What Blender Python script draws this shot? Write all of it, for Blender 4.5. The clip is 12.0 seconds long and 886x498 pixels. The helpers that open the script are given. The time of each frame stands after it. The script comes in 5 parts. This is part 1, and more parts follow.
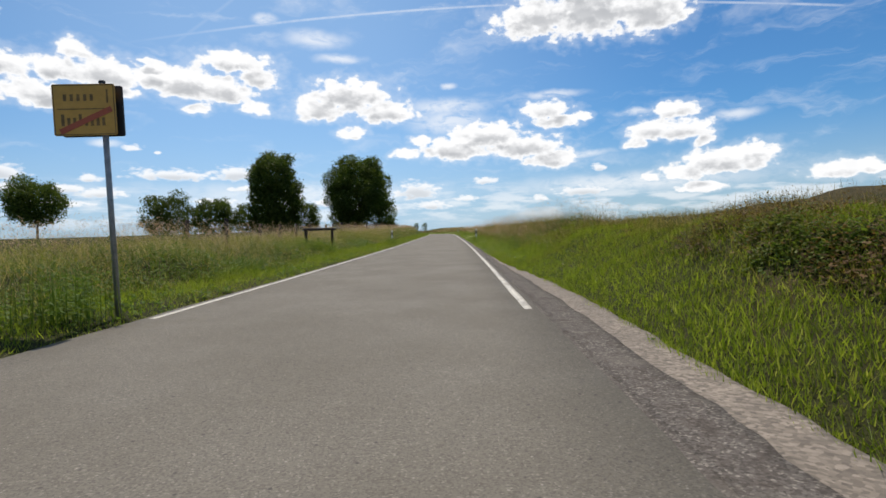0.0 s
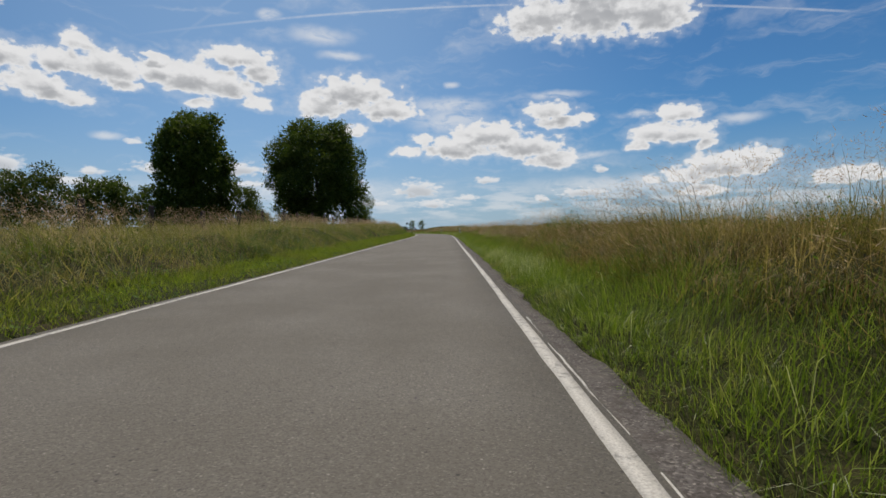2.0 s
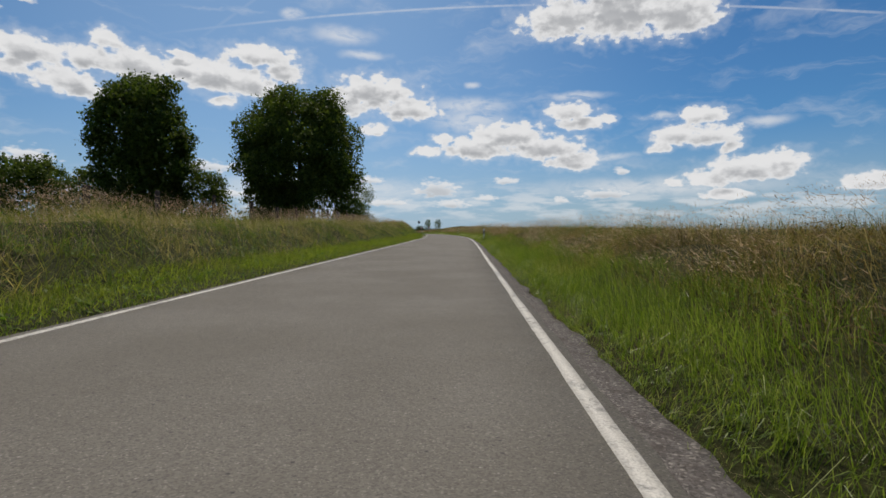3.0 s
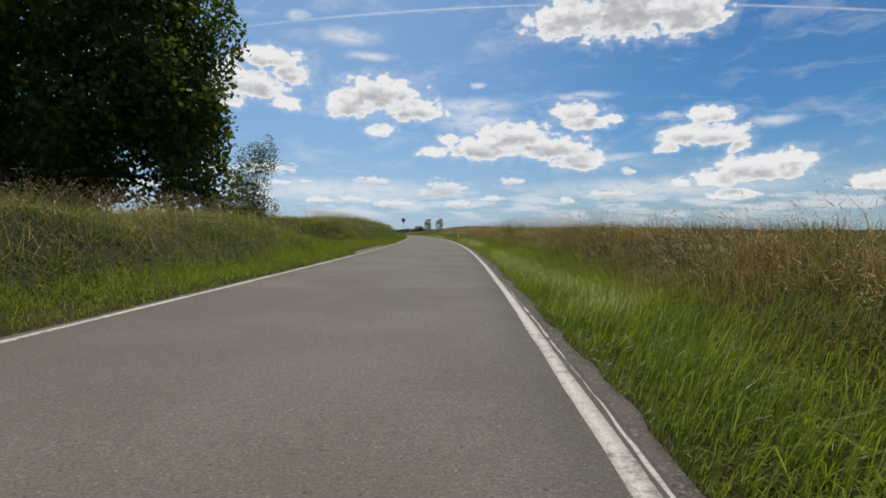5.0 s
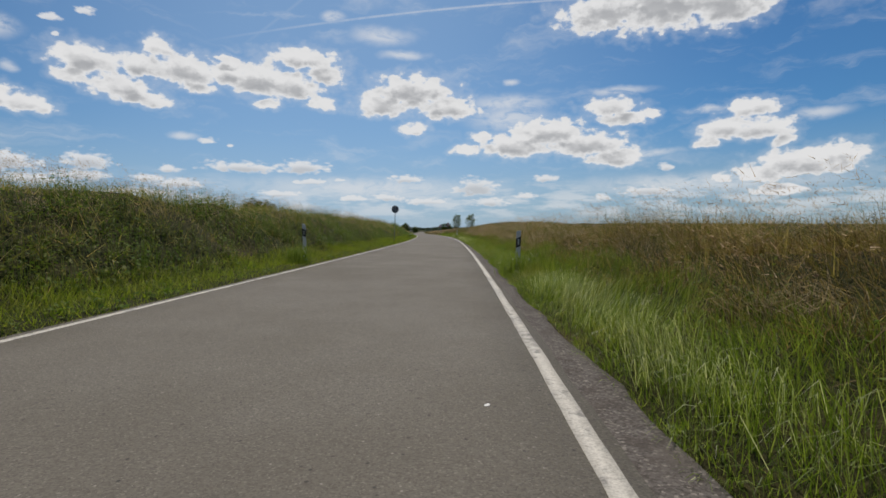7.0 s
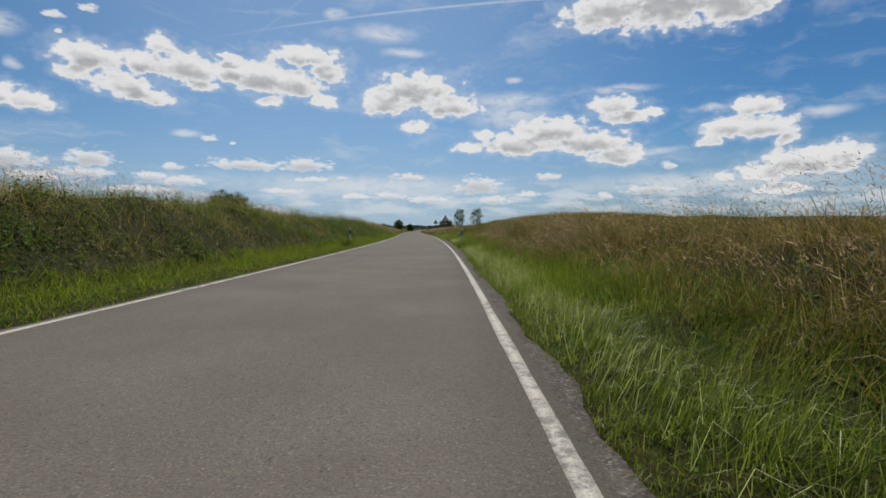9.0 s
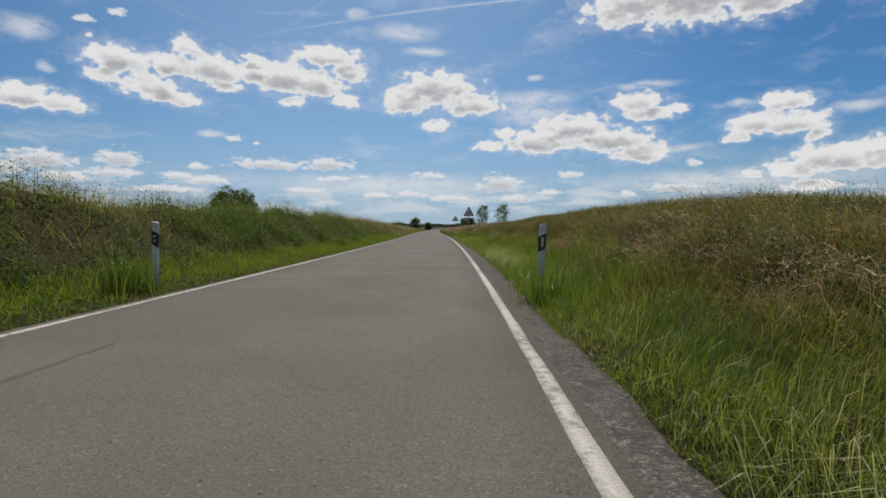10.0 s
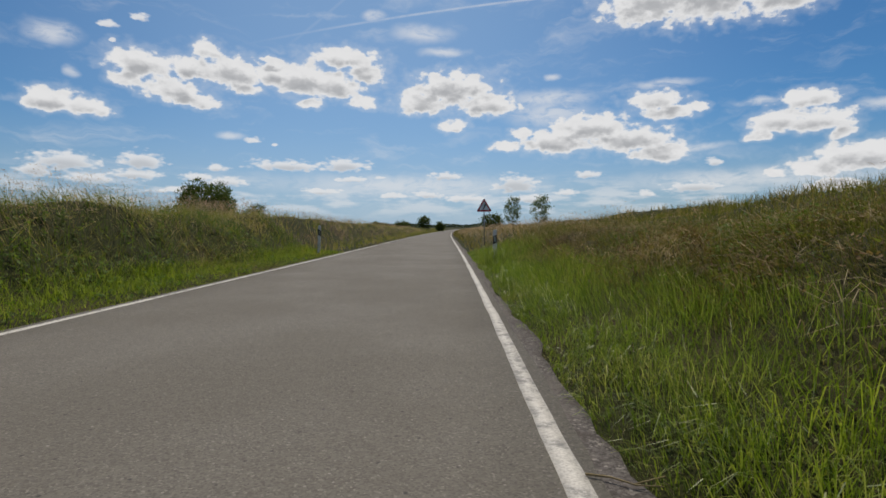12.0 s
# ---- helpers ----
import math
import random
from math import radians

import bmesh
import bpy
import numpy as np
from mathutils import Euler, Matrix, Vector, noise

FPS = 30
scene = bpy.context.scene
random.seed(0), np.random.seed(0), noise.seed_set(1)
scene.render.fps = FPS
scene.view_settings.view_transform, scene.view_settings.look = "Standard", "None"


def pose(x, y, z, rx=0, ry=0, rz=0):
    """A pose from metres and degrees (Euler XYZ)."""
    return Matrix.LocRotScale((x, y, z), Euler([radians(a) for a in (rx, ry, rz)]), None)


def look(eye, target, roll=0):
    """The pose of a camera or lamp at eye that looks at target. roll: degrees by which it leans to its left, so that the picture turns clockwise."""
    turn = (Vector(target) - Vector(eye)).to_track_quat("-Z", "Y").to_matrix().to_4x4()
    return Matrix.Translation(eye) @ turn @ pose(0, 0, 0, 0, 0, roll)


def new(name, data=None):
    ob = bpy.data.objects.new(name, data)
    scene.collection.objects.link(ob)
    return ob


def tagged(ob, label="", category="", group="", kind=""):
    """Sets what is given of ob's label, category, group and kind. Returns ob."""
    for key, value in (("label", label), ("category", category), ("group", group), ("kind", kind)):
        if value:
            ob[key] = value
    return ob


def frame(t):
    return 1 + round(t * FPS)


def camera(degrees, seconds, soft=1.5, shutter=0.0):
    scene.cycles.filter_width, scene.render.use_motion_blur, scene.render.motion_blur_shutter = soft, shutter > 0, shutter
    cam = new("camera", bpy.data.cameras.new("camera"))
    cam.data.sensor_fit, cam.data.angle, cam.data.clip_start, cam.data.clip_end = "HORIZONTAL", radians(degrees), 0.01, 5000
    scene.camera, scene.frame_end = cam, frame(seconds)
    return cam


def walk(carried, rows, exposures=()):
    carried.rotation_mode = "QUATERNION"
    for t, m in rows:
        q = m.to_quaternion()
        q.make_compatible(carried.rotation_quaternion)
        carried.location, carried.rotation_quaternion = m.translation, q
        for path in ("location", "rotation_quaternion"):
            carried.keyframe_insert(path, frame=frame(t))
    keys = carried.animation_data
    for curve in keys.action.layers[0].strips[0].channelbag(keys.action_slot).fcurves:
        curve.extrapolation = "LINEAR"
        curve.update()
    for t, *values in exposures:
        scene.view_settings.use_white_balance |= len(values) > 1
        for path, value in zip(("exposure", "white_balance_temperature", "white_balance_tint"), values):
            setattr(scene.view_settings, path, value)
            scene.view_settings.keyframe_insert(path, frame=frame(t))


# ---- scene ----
cam = camera(80.0, 12.0, soft=1.6)
PATH = [
    (0.0, -0.931, 0.032, 1.12, 88.223, 1.667, -0.126), (0.5, -0.559, 10.476, 1.164, 88.058, 0.562, 1.159),
    (1.0, -0.278, 21.046, 1.215, 88.008, -0.053, 0.896), (1.5, -0.169, 31.619, 1.274, 88.108, 0.872, 1.694),
    (2.0, 0.18, 42.189, 1.339, 88.098, 0.621, -0.086), (2.5, 0.506, 52.883, 1.409, 88.1, -0.18, 0.264),
    (3.0, 0.436, 63.583, 1.482, 88.101, -0.363, 1.877), (4.0, 0.739, 85.231, 1.625, 88.13, -0.34, 2.2),
    (5.0, 0.825, 106.995, 1.761, 88.156, -0.307, 2.521), (5.5, 0.812, 117.931, 1.816, 88.078, 0.007, 1.281),
    (6.0, 0.756, 128.992, 1.853, 87.892, -0.924, 3.883), (6.5, 0.292, 140.042, 1.871, 87.893, -0.087, 4.318),
    (7.0, -0.519, 151.073, 1.877, 87.923, -0.075, 6.098), (8.0, -2.178, 173.386, 1.86, 87.82, -0.15, 6.0),
    (9.0, -4.266, 195.911, 1.837, 87.715, -0.23, 6.326), (9.5, -5.56, 207.146, 1.822, 87.54, -0.665, 8.29),
    (10.0, -6.894, 218.499, 1.808, 87.552, -0.174, 8.575), (10.5, -8.425, 229.889, 1.792, 87.564, -0.292, 9.409),
    (11.0, -10.078, 241.263, 1.773, 87.61, 0.6, 9.386), (11.5, -11.606, 252.657, 1.747, 87.595, 0.195, 8.777),
    (12.0, -13.43, 264.195, 1.72, 87.596, -0.083, 10.361)]
walk(cam, [(t, pose(x, y, z, a, b, c)) for t, x, y, z, a, b, c in PATH],
     exposures=[(0.0, 0.44), (0.5, 0.04), (1.2, 0.0), (4.6, 0.05), (5.5, 0.22), (6.3, 0.02), (7.0, -0.02), (12.0, 0.0)])

# ---- sky and sun ----
SUN_AZ, SUN_EL = -6.0, 60.0
SUN_STRENGTH, SKY_STRENGTH = 3.75, 0.072


class Graph:
    """Short hand for building a node tree."""

    def __init__(self, tree):
        self.tree = tree

    def node(self, kind, **props):
        n = self.tree.nodes.new(kind)
        for k, v in props.items():
            if k == "operation":
                n.operation = v
            elif k == "data_type":
                n.data_type = v
            elif k == "blend_type":
                n.blend_type = v
            elif k == "interpolation_type":
                n.interpolation_type = v
            elif k == "feature":
                n.feature = v
        return n

    def put(self, socket, value):
        if hasattr(value, "is_output"):
            self.tree.links.new(value, socket)
        else:
            socket.default_value = value

    def math(self, op, a, b=0.0, c=0.0, clamp=False):
        n = self.node("ShaderNodeMath", operation=op)
        n.use_clamp = clamp
        for i, v in enumerate((a, b, c)):
            self.put(n.inputs[i], v)
        return n.outputs[0]

    def vec(self, op, a, b=(0, 0, 0)):
        n = self.node("ShaderNodeVectorMath", operation=op)
        self.put(n.inputs[0], a)
        self.put(n.inputs[1], b)
        return n.outputs["Value"] if op in ("DOT_PRODUCT", "LENGTH") else n.outputs[0]

    def noise(self, vector, scale, detail=4.0, rough=0.55, color=False, distortion=0.0):
        n = self.node("ShaderNodeTexNoise")
        self.put(n.inputs["Vector"], vector)
        n.inputs["Scale"].default_value, n.inputs["Detail"].default_value = scale, detail
        n.inputs["Roughness"].default_value, n.inputs["Distortion"].default_value = rough, distortion
        return n.outputs["Color" if color else "Fac"]

    def voronoi(self, vector, scale, out="Distance"):
        n = self.node("ShaderNodeTexVoronoi")
        self.put(n.inputs["Vector"], vector)
        n.inputs["Scale"].default_value = scale
        return n.outputs[out]

    def step(self, x, lo, hi, a=0.0, b=1.0):
        n = self.node("ShaderNodeMapRange", interpolation_type="SMOOTHSTEP")
        self.put(n.inputs[0], x)
        for i, v in enumerate((lo, hi, a, b)):
            n.inputs[1 + i].default_value = v
        return n.outputs[0]

    def ramp(self, x, stops):
        n = self.node("ShaderNodeValToRGB")
        self.put(n.inputs[0], x)
        el = n.color_ramp.elements
        while len(el) < len(stops):
            el.new(0.5)
        for e, (at, col) in zip(el, stops):
            e.position, e.color = at, (*col, 1.0)
        return n.outputs[0]

    def mix(self, fac, a, b, blend="MIX"):
        n = self.node("ShaderNodeMix", data_type="RGBA", blend_type=blend)
        self.put(n.inputs[0], fac)
        for s, v in ((n.inputs[6], a), (n.inputs[7], b)):
            self.put(s, v if hasattr(v, "is_output") else (*v, 1.0))
        return n.outputs[2]


# cumulus heaps in three groups: azimuth (to the right of +y), elevation, half width, half height, in degrees
HEAPS_WEST = [
    (-39.9, 14.7, 2.8, 1.4), (-41.2, 13.3, 1.3, 0.9), (-37.3, 12.7, 2.5, 1.3), (-35.3, 11.9, 2.5, 0.8), (-34.0, 16.6, 1.3, 1.0), (-32.0, 14.8, 2.8, 1.7),
    (-30.8, 13.5, 1.6, 0.6), (-25.2, 14.6, 3.1, 1.9), (-22.1, 14.3, 2.9, 1.6), (-20.9, 17.0, 3.6, 1.1), (-18.6, 15.7, 2.0, 1.4), (-24.3, 12.5, 1.2, 0.7),
    (-18.9, 12.8, 1.6, 0.7), (-27.9, 15.3, 1.6, 0.8), (-46.8, 10.7, 1.9, 1.3), (-44.3, 10.4, 2.0, 1.0), (-28.1, 16.5, 1.1, 0.5), (-35.3, 14.9, 2.3, 1.3),
    (-27.6, 14.8, 2.4, 1.1)]
HEAPS_MID = [
    (-9.3, 14.3, 4.6, 1.8), (-12.6, 12.8, 2.8, 1.4), (-5.6, 12.6, 3.1, 1.4), (-9.4, 10.5, 1.5, 0.8), (5.1, 10.0, 3.9, 1.6), (1.6, 8.7, 3.5, 1.6),
    (9.3, 8.6, 4.2, 1.6), (11.8, 7.2, 2.8, 1.2), (-3.7, 8.5, 1.6, 0.6), (-1.7, 9.8, 1.4, 0.6), (11.4, 12.3, 2.7, 1.1), (12.8, 11.2, 2.4, 0.8),
    (15.4, 11.4, 0.8, 0.5), (24.1, 11.2, 2.3, 0.9), (21.9, 9.4, 2.4, 1.1), (24.9, 9.2, 2.6, 1.2), (20.3, 8.3, 1.0, 0.7), (26.5, 8.1, 1.1, 0.7)]
HEAPS_EAST = [
    (10.6, 21.0, 4.6, 2.2), (16.2, 21.2, 5.9, 3.2), (22.0, 20.4, 3.6, 2.6), (16.2, 24.1, 8.6, 2.2), (28.2, 5.9, 4.1, 1.4), (30.6, 6.5, 1.8, 1.1),
    (24.9, 5.1, 2.6, 0.9), (21.5, 4.9, 1.0, 0.6), (26.2, 3.7, 2.5, 0.6), (37.1, 4.4, 2.4, 1.0), (39.2, 4.4, 0.9, 0.9)]
HEAPS = HEAPS_WEST + HEAPS_MID + HEAPS_EAST
PUFFS_HIGH = [
    (-42.3, 17.7, 0.8, 0.4), (-39.7, 18.7, 0.8, 0.4), (-42.0, 16.4, 0.3, 0.2), (4.9, 5.4, 1.4, 0.5), (15.1, 3.9, 3.0, 0.7), (16.8, 6.2, 0.8, 0.5),
    (10.7, 3.3, 0.8, 0.5), (-10.1, 5.4, 2.1, 0.5), (-2.6, 4.4, 2.7, 1.2), (-1.0, 2.9, 2.0, 0.6), (-12.1, 3.4, 2.1, 0.5), (-7.7, 3.0, 2.8, 0.5),
    (-15.9, 3.3, 1.6, 0.4), (2.6, 3.6, 1.5, 0.4), (-30.0, 8.6, 0.9, 0.4), (-28.0, 8.3, 0.3, 0.2)]
PUFFS_LOW = [
    (-45.9, 5.6, 2.7, 1.0), (-48.0, 4.8, 1.4, 0.8), (-40.0, 6.0, 2.0, 1.0), (-40.6, 4.8, 2.4, 0.6), (-26.8, 6.2, 3.8, 0.7), (-20.9, 6.4, 2.6, 0.8),
    (-33.4, 5.8, 1.3, 0.4), (-32.6, 4.4, 2.2, 0.6), (-20.0, 5.0, 1.9, 0.4), (-23.2, 3.7, 2.6, 0.4), (-35.1, 4.8, 1.5, 0.5), (-17.1, 5.2, 0.7, 0.3),
    (-44.0, 4.3, 2.0, 0.6), (-36.1, 3.5, 3.3, 0.4)]
PUFFS = PUFFS_HIGH + PUFFS_LOW
VEILS = [
    (11.9, 13.9, 3.8, 0.5), (20.2, 11.5, 2.1, 0.4), (29.2, 10.3, 2.5, 0.6), (0.9, 13.2, 5.4, 1.0), (1.0, 11.7, 5.0, 1.5), (-17.7, 21.2, 1.4, 0.5),
    (-12.7, 19.7, 3.5, 1.0), (-10.3, 18.0, 2.7, 0.5), (-32.1, 9.1, 1.5, 0.4), (-46.5, 16.3, 2.2, 1.1), (1.2, 15.3, 0.8, 0.4), (14.5, 7.7, 4.1, 0.5),
    (-45.2, 13.4, 0.6, 0.5), (20.0, 4.6, 14.0, 1.2), (-14.0, 4.4, 16.0, 1.4)]


def make_world():
    world = bpy.data.worlds.new("sky")
    scene.world = world
    world.use_nodes = True
    t = world.node_tree
    t.nodes.clear()
    g = Graph(t)
    out, bg = g.node("ShaderNodeOutputWorld"), g.node("ShaderNodeBackground")
    t.links.new(bg.outputs[0], out.inputs[0])
    sky = g.node("ShaderNodeTexSky")
    sky.sky_type, sky.sun_disc = "NISHITA", False
    sky.sun_elevation, sky.sun_rotation = radians(SUN_EL), radians(SUN_AZ)
    sky.air_density, sky.dust_density, sky.ozone_density = 1.0, 0.4, 3.4
    blue = g.vec("MULTIPLY", sky.outputs[0], (SKY_STRENGTH * 0.40, SKY_STRENGTH * 0.735, SKY_STRENGTH * 0.975))
    way = g.node("ShaderNodeTexCoord").outputs["Generated"]
    sep = g.node("ShaderNodeSeparateXYZ")
    t.links.new(way, sep.inputs[0])
    az = g.math("MULTIPLY", g.math("ARCTAN2", sep.outputs[0], sep.outputs[1]), 57.2958)
    el = g.math("MULTIPLY", g.math("ARCSINE", sep.outputs[2]), 57.2958)
    comb = g.node("ShaderNodeCombineXYZ")
    t.links.new(az, comb.inputs[0])
    t.links.new(el, comb.inputs[1])
    flat = comb.outputs[0]
    # rounded billows at two scales swell and eat into the outlines of the heaps
    bend = g.vec("MULTIPLY", g.vec("SUBTRACT", g.noise(flat, 0.5, 2.0, color=True), (0.5, 0.5, 0.5)), (1.3, 0.8, 0))
    bent = g.vec("ADD", flat, bend)
    grain = g.vec("ADD", g.vec("MULTIPLY", flat, (0.8, 1.15, 0)), g.vec("MULTIPLY", bend, (0.25, 0.25, 0)))

    def billow(p):
        big, small = g.voronoi(p, 0.8), g.voronoi(p, 1.9)
        return g.math("ADD", g.math("MULTIPLY", big, -0.42), g.math("MULTIPLY", small, -0.26))

    swell = billow(grain)
    broad = g.math("MULTIPLY", g.voronoi(grain, 0.8), -0.62)
    under = g.math("SUBTRACT", g.math("MULTIPLY", g.voronoi(g.vec("ADD", grain, (0.12, 0.30, 0)), 0.8), -0.62), broad)
    fray = g.math("SUBTRACT", g.noise(grain, 0.95, 9.0, 0.57), 0.5)
    fluff = g.math("ADD", g.math("ADD", swell, 0.30), g.math("MULTIPLY", fray, 1.5))

    def nearest(rows, where, flatten, rim=0.25):
        low = None
        for a, e, w, h in rows:
            d = g.vec("MULTIPLY", g.vec("SUBTRACT", where, (a, e, 0)), (1 / w, 1 / h, 0))
            if flatten:  # heaps have flatter bases than tops
                d = g.vec("ADD", d, g.vec("MULTIPLY", g.vec("MINIMUM", d, (0, 0, 0)), (0, 0.5, 0)))
            r = g.vec("LENGTH", d)
            low = r if low is None else g.math("SMOOTH_MIN", low, r, rim)
        return low

    loft = nearest(HEAPS, bent, True)
    heap = g.math("ADD", g.math("SUBTRACT", 1.20, loft), fluff)
    fine = g.math("ADD", g.math("MULTIPLY", g.voronoi(g.vec("MULTIPLY", flat, (0.8, 1.7, 0)), 1.7), -0.6),
                  g.math("ADD", g.math("MULTIPLY", g.noise(g.vec("MULTIPLY", flat, (0.7, 1.5, 0)), 1.3, 8.0, 0.62), 2.0), -0.55))
    puff = g.math("ADD", g.math("SUBTRACT", 0.98, nearest(PUFFS, g.vec("ADD", flat, g.vec("MULTIPLY", bend, (0.5, 0.3, 0))), True)), fine)
    veil = nearest(VEILS, g.vec("ADD", flat, bend), False)
    # the rest of the sky, away from the named heaps, carries a like field of cumulus
    off = g.vec("MULTIPLY", way, (1, 1, 2.6))
    field = g.noise(off, 3.2, 7.0, 0.55)
    aside = g.math("MAXIMUM", g.step(g.math("ABSOLUTE", g.math("ADD", az, 4.0)), 50.0, 62.0), g.step(el, 27.0, 36.0))
    low_field = g.noise(g.vec("MULTIPLY", flat, (0.22, 1.0, 0)), 0.9, 6.0, 0.55)
    band = g.math("MULTIPLY", g.step(el, 0.4, 1.8), g.step(el, 6.5, 3.0))
    heap_a = g.math("MAXIMUM", g.step(heap, -0.05, 0.34), g.step(heap, -0.6, 0.2, 0.0, 0.22))
    puff_a = g.math("MULTIPLY", g.step(puff, -0.1, 0.6), 0.86)
    wisp = g.noise(g.vec("MULTIPLY", flat, (0.35, 0.9, 0)), 1.1, 6.0, 0.65, distortion=0.8)
    veil_a = g.math("MULTIPLY", g.math("MULTIPLY", g.step(veil, 1.3, 0.1), g.step(wisp, 0.2, 0.58)), 0.66)
    field_a = g.math("MULTIPLY", g.step(field, 0.53, 0.62), aside)
    low_a = g.math("MULTIPLY", g.math("MULTIPLY", g.step(low_field, 0.42, 0.60), band), 0.55)
    # a contrail that climbs and sinks again across the view
    arch = g.math("ADD", 22.75, g.math("MULTIPLY", g.math("POWER", g.math("ADD", az, -3.5), 2.0), -0.00435))
    line = g.math("ABSOLUTE", g.math("SUBTRACT", el, arch))
    trail = g.math("MULTIPLY", g.math("MULTIPLY", g.step(line, 0.17, 0.03), g.step(az, -34.0, -8.0)), g.step(az, 39.0, 36.0, 0.0, 0.75))
    trail = g.math("MULTIPLY", trail, g.step(g.noise(flat, 0.6, 4.0), 0.25, 0.6, 0.45, 1.0))
    second = g.math("ABSOLUTE", g.math("SUBTRACT", el, g.math("ADD", 39.2, g.math("MULTIPLY", az, 0.8))))
    trail2 = g.math("MULTIPLY", g.math("MULTIPLY", g.step(second, 0.3, 0.0), g.step(az, -28.0, -24.0)), g.step(az, -18.0, -21.0, 0.0, 0.07))
    soft_a = g.math("MAXIMUM", g.math("MAXIMUM", veil_a, g.math("MAXIMUM", trail2, g.math("MULTIPLY", trail, 0.5))), low_a)
    # thin streaks of high cloud over the whole sky
    streak = g.noise(g.vec("MULTIPLY", g.vec("ADD", flat, g.vec("MULTIPLY", bend, (2.0, 2.0, 0))), (0.10, 0.42, 0)), 1.0, 7.0, 0.6, distortion=0.6)
    soft_a = g.math("MAXIMUM", soft_a, g.step(streak, 0.50, 0.80, 0.0, 0.34))
    hard_a = g.math("MAXIMUM", g.math("MAXIMUM", heap_a, puff_a), field_a)
    alpha = g.math("MAXIMUM", soft_a, hard_a)
    # thick hearts and hollows are greyer than the sunlit rims
    above = nearest(HEAPS, g.vec("ADD", bent, (0, 0.9, 0)), True)
    thick = g.math("ADD", g.math("SUBTRACT", 1.0, above), g.math("MULTIPLY", fray, 1.1))
    heart = g.math("MULTIPLY", g.math("MULTIPLY", g.step(thick, -0.12, 0.66), g.step(heap, 0.15, 0.9)), 0.9)
    heart = g.math("MULTIPLY", g.math("ADD", heart, g.math("MULTIPLY", under, -0.6)), g.step(heap, 0.0, 0.45), clamp=True)
    below = nearest(PUFFS, g.vec("ADD", flat, (0, 0.4, 0)), True)
    heart = g.math("MAXIMUM", heart, g.math("MULTIPLY", g.step(below, 1.0, 0.3, 0.0, 0.6), g.step(puff, 0.1, 0.7)))
    heart = g.math("MAXIMUM", heart, g.math("MULTIPLY", g.step(field, 0.60, 0.74), aside))
    cloud = g.mix(heart, (0.755, 0.755, 0.76), (0.39, 0.40, 0.42))
    haze = g.step(el, 12.0, 0.0, 0.0, 0.56)
    # the air is paler towards the sun's side
    pale = g.step(g.math("ABSOLUTE", g.math("SUBTRACT", az, SUN_AZ - 12.0)), 46.0, 4.0, 0.0, 0.36)
    air = g.mix(pale, g.mix(haze, blue, (0.37, 0.425, 0.52)), (0.42, 0.59, 0.80))
    alpha = g.math("MULTIPLY", alpha, g.step(el, 0.0, 3.0, 0.35, 1.0))
    g.put(bg.inputs[0], g.mix(alpha, air, cloud))
    bg.inputs[1].default_value = 1.0


make_world()
sun_data = bpy.data.lights.new("sun", "SUN")
sun_data.energy, sun_data.angle, sun_data.color = SUN_STRENGTH, radians(0.53), (1.0, 0.90, 0.775)
sun = new("sun", sun_data)
_a, _e = radians(SUN_AZ), radians(SUN_EL)
sun.matrix_basis = look((200 * math.sin(_a) * math.cos(_e), 200 * math.cos(_a) * math.cos(_e), 200 * math.sin(_e)), (0, 0, 0))


# ---- materials ----
def material(name):
    m = bpy.data.materials.new(name)
    m.use_nodes = True
    g = Graph(m.node_tree)
    return m, g, m.node_tree.nodes["Principled BSDF"]


def place_of(g):
    return g.node("ShaderNodeTexCoord").outputs["Object"]


def bump(g, b, height, strength, distance):
    n = g.node("ShaderNodeBump")
    g.put(n.inputs["Height"], height)
    n.inputs["Strength"].default_value, n.inputs["Distance"].default_value = strength, distance
    g.tree.links.new(n.outputs[0], b.inputs["Normal"])


def plain(name, col, rough=0.5, metal=0.0, vary=0.12, scale=9.0):
    m, g, b = material(name)
    p = place_of(g)
    n = g.noise(p, scale, 5.0, 0.6)
    dark = tuple(c * (1 - vary * 1.6) for c in col)
    lite = tuple(min(1, c * (1 + vary)) for c in col)
    g.put(b.inputs["Base Color"], g.ramp(n, [(0.3, dark), (0.55, col), (0.75, lite)]))
    g.put(b.inputs["Roughness"], g.step(g.noise(p, scale * 3, 4.0), 0.3, 0.7, rough * 0.8, min(1.0, rough * 1.2)))
    b.inputs["Metallic"].default_value = metal
    return m


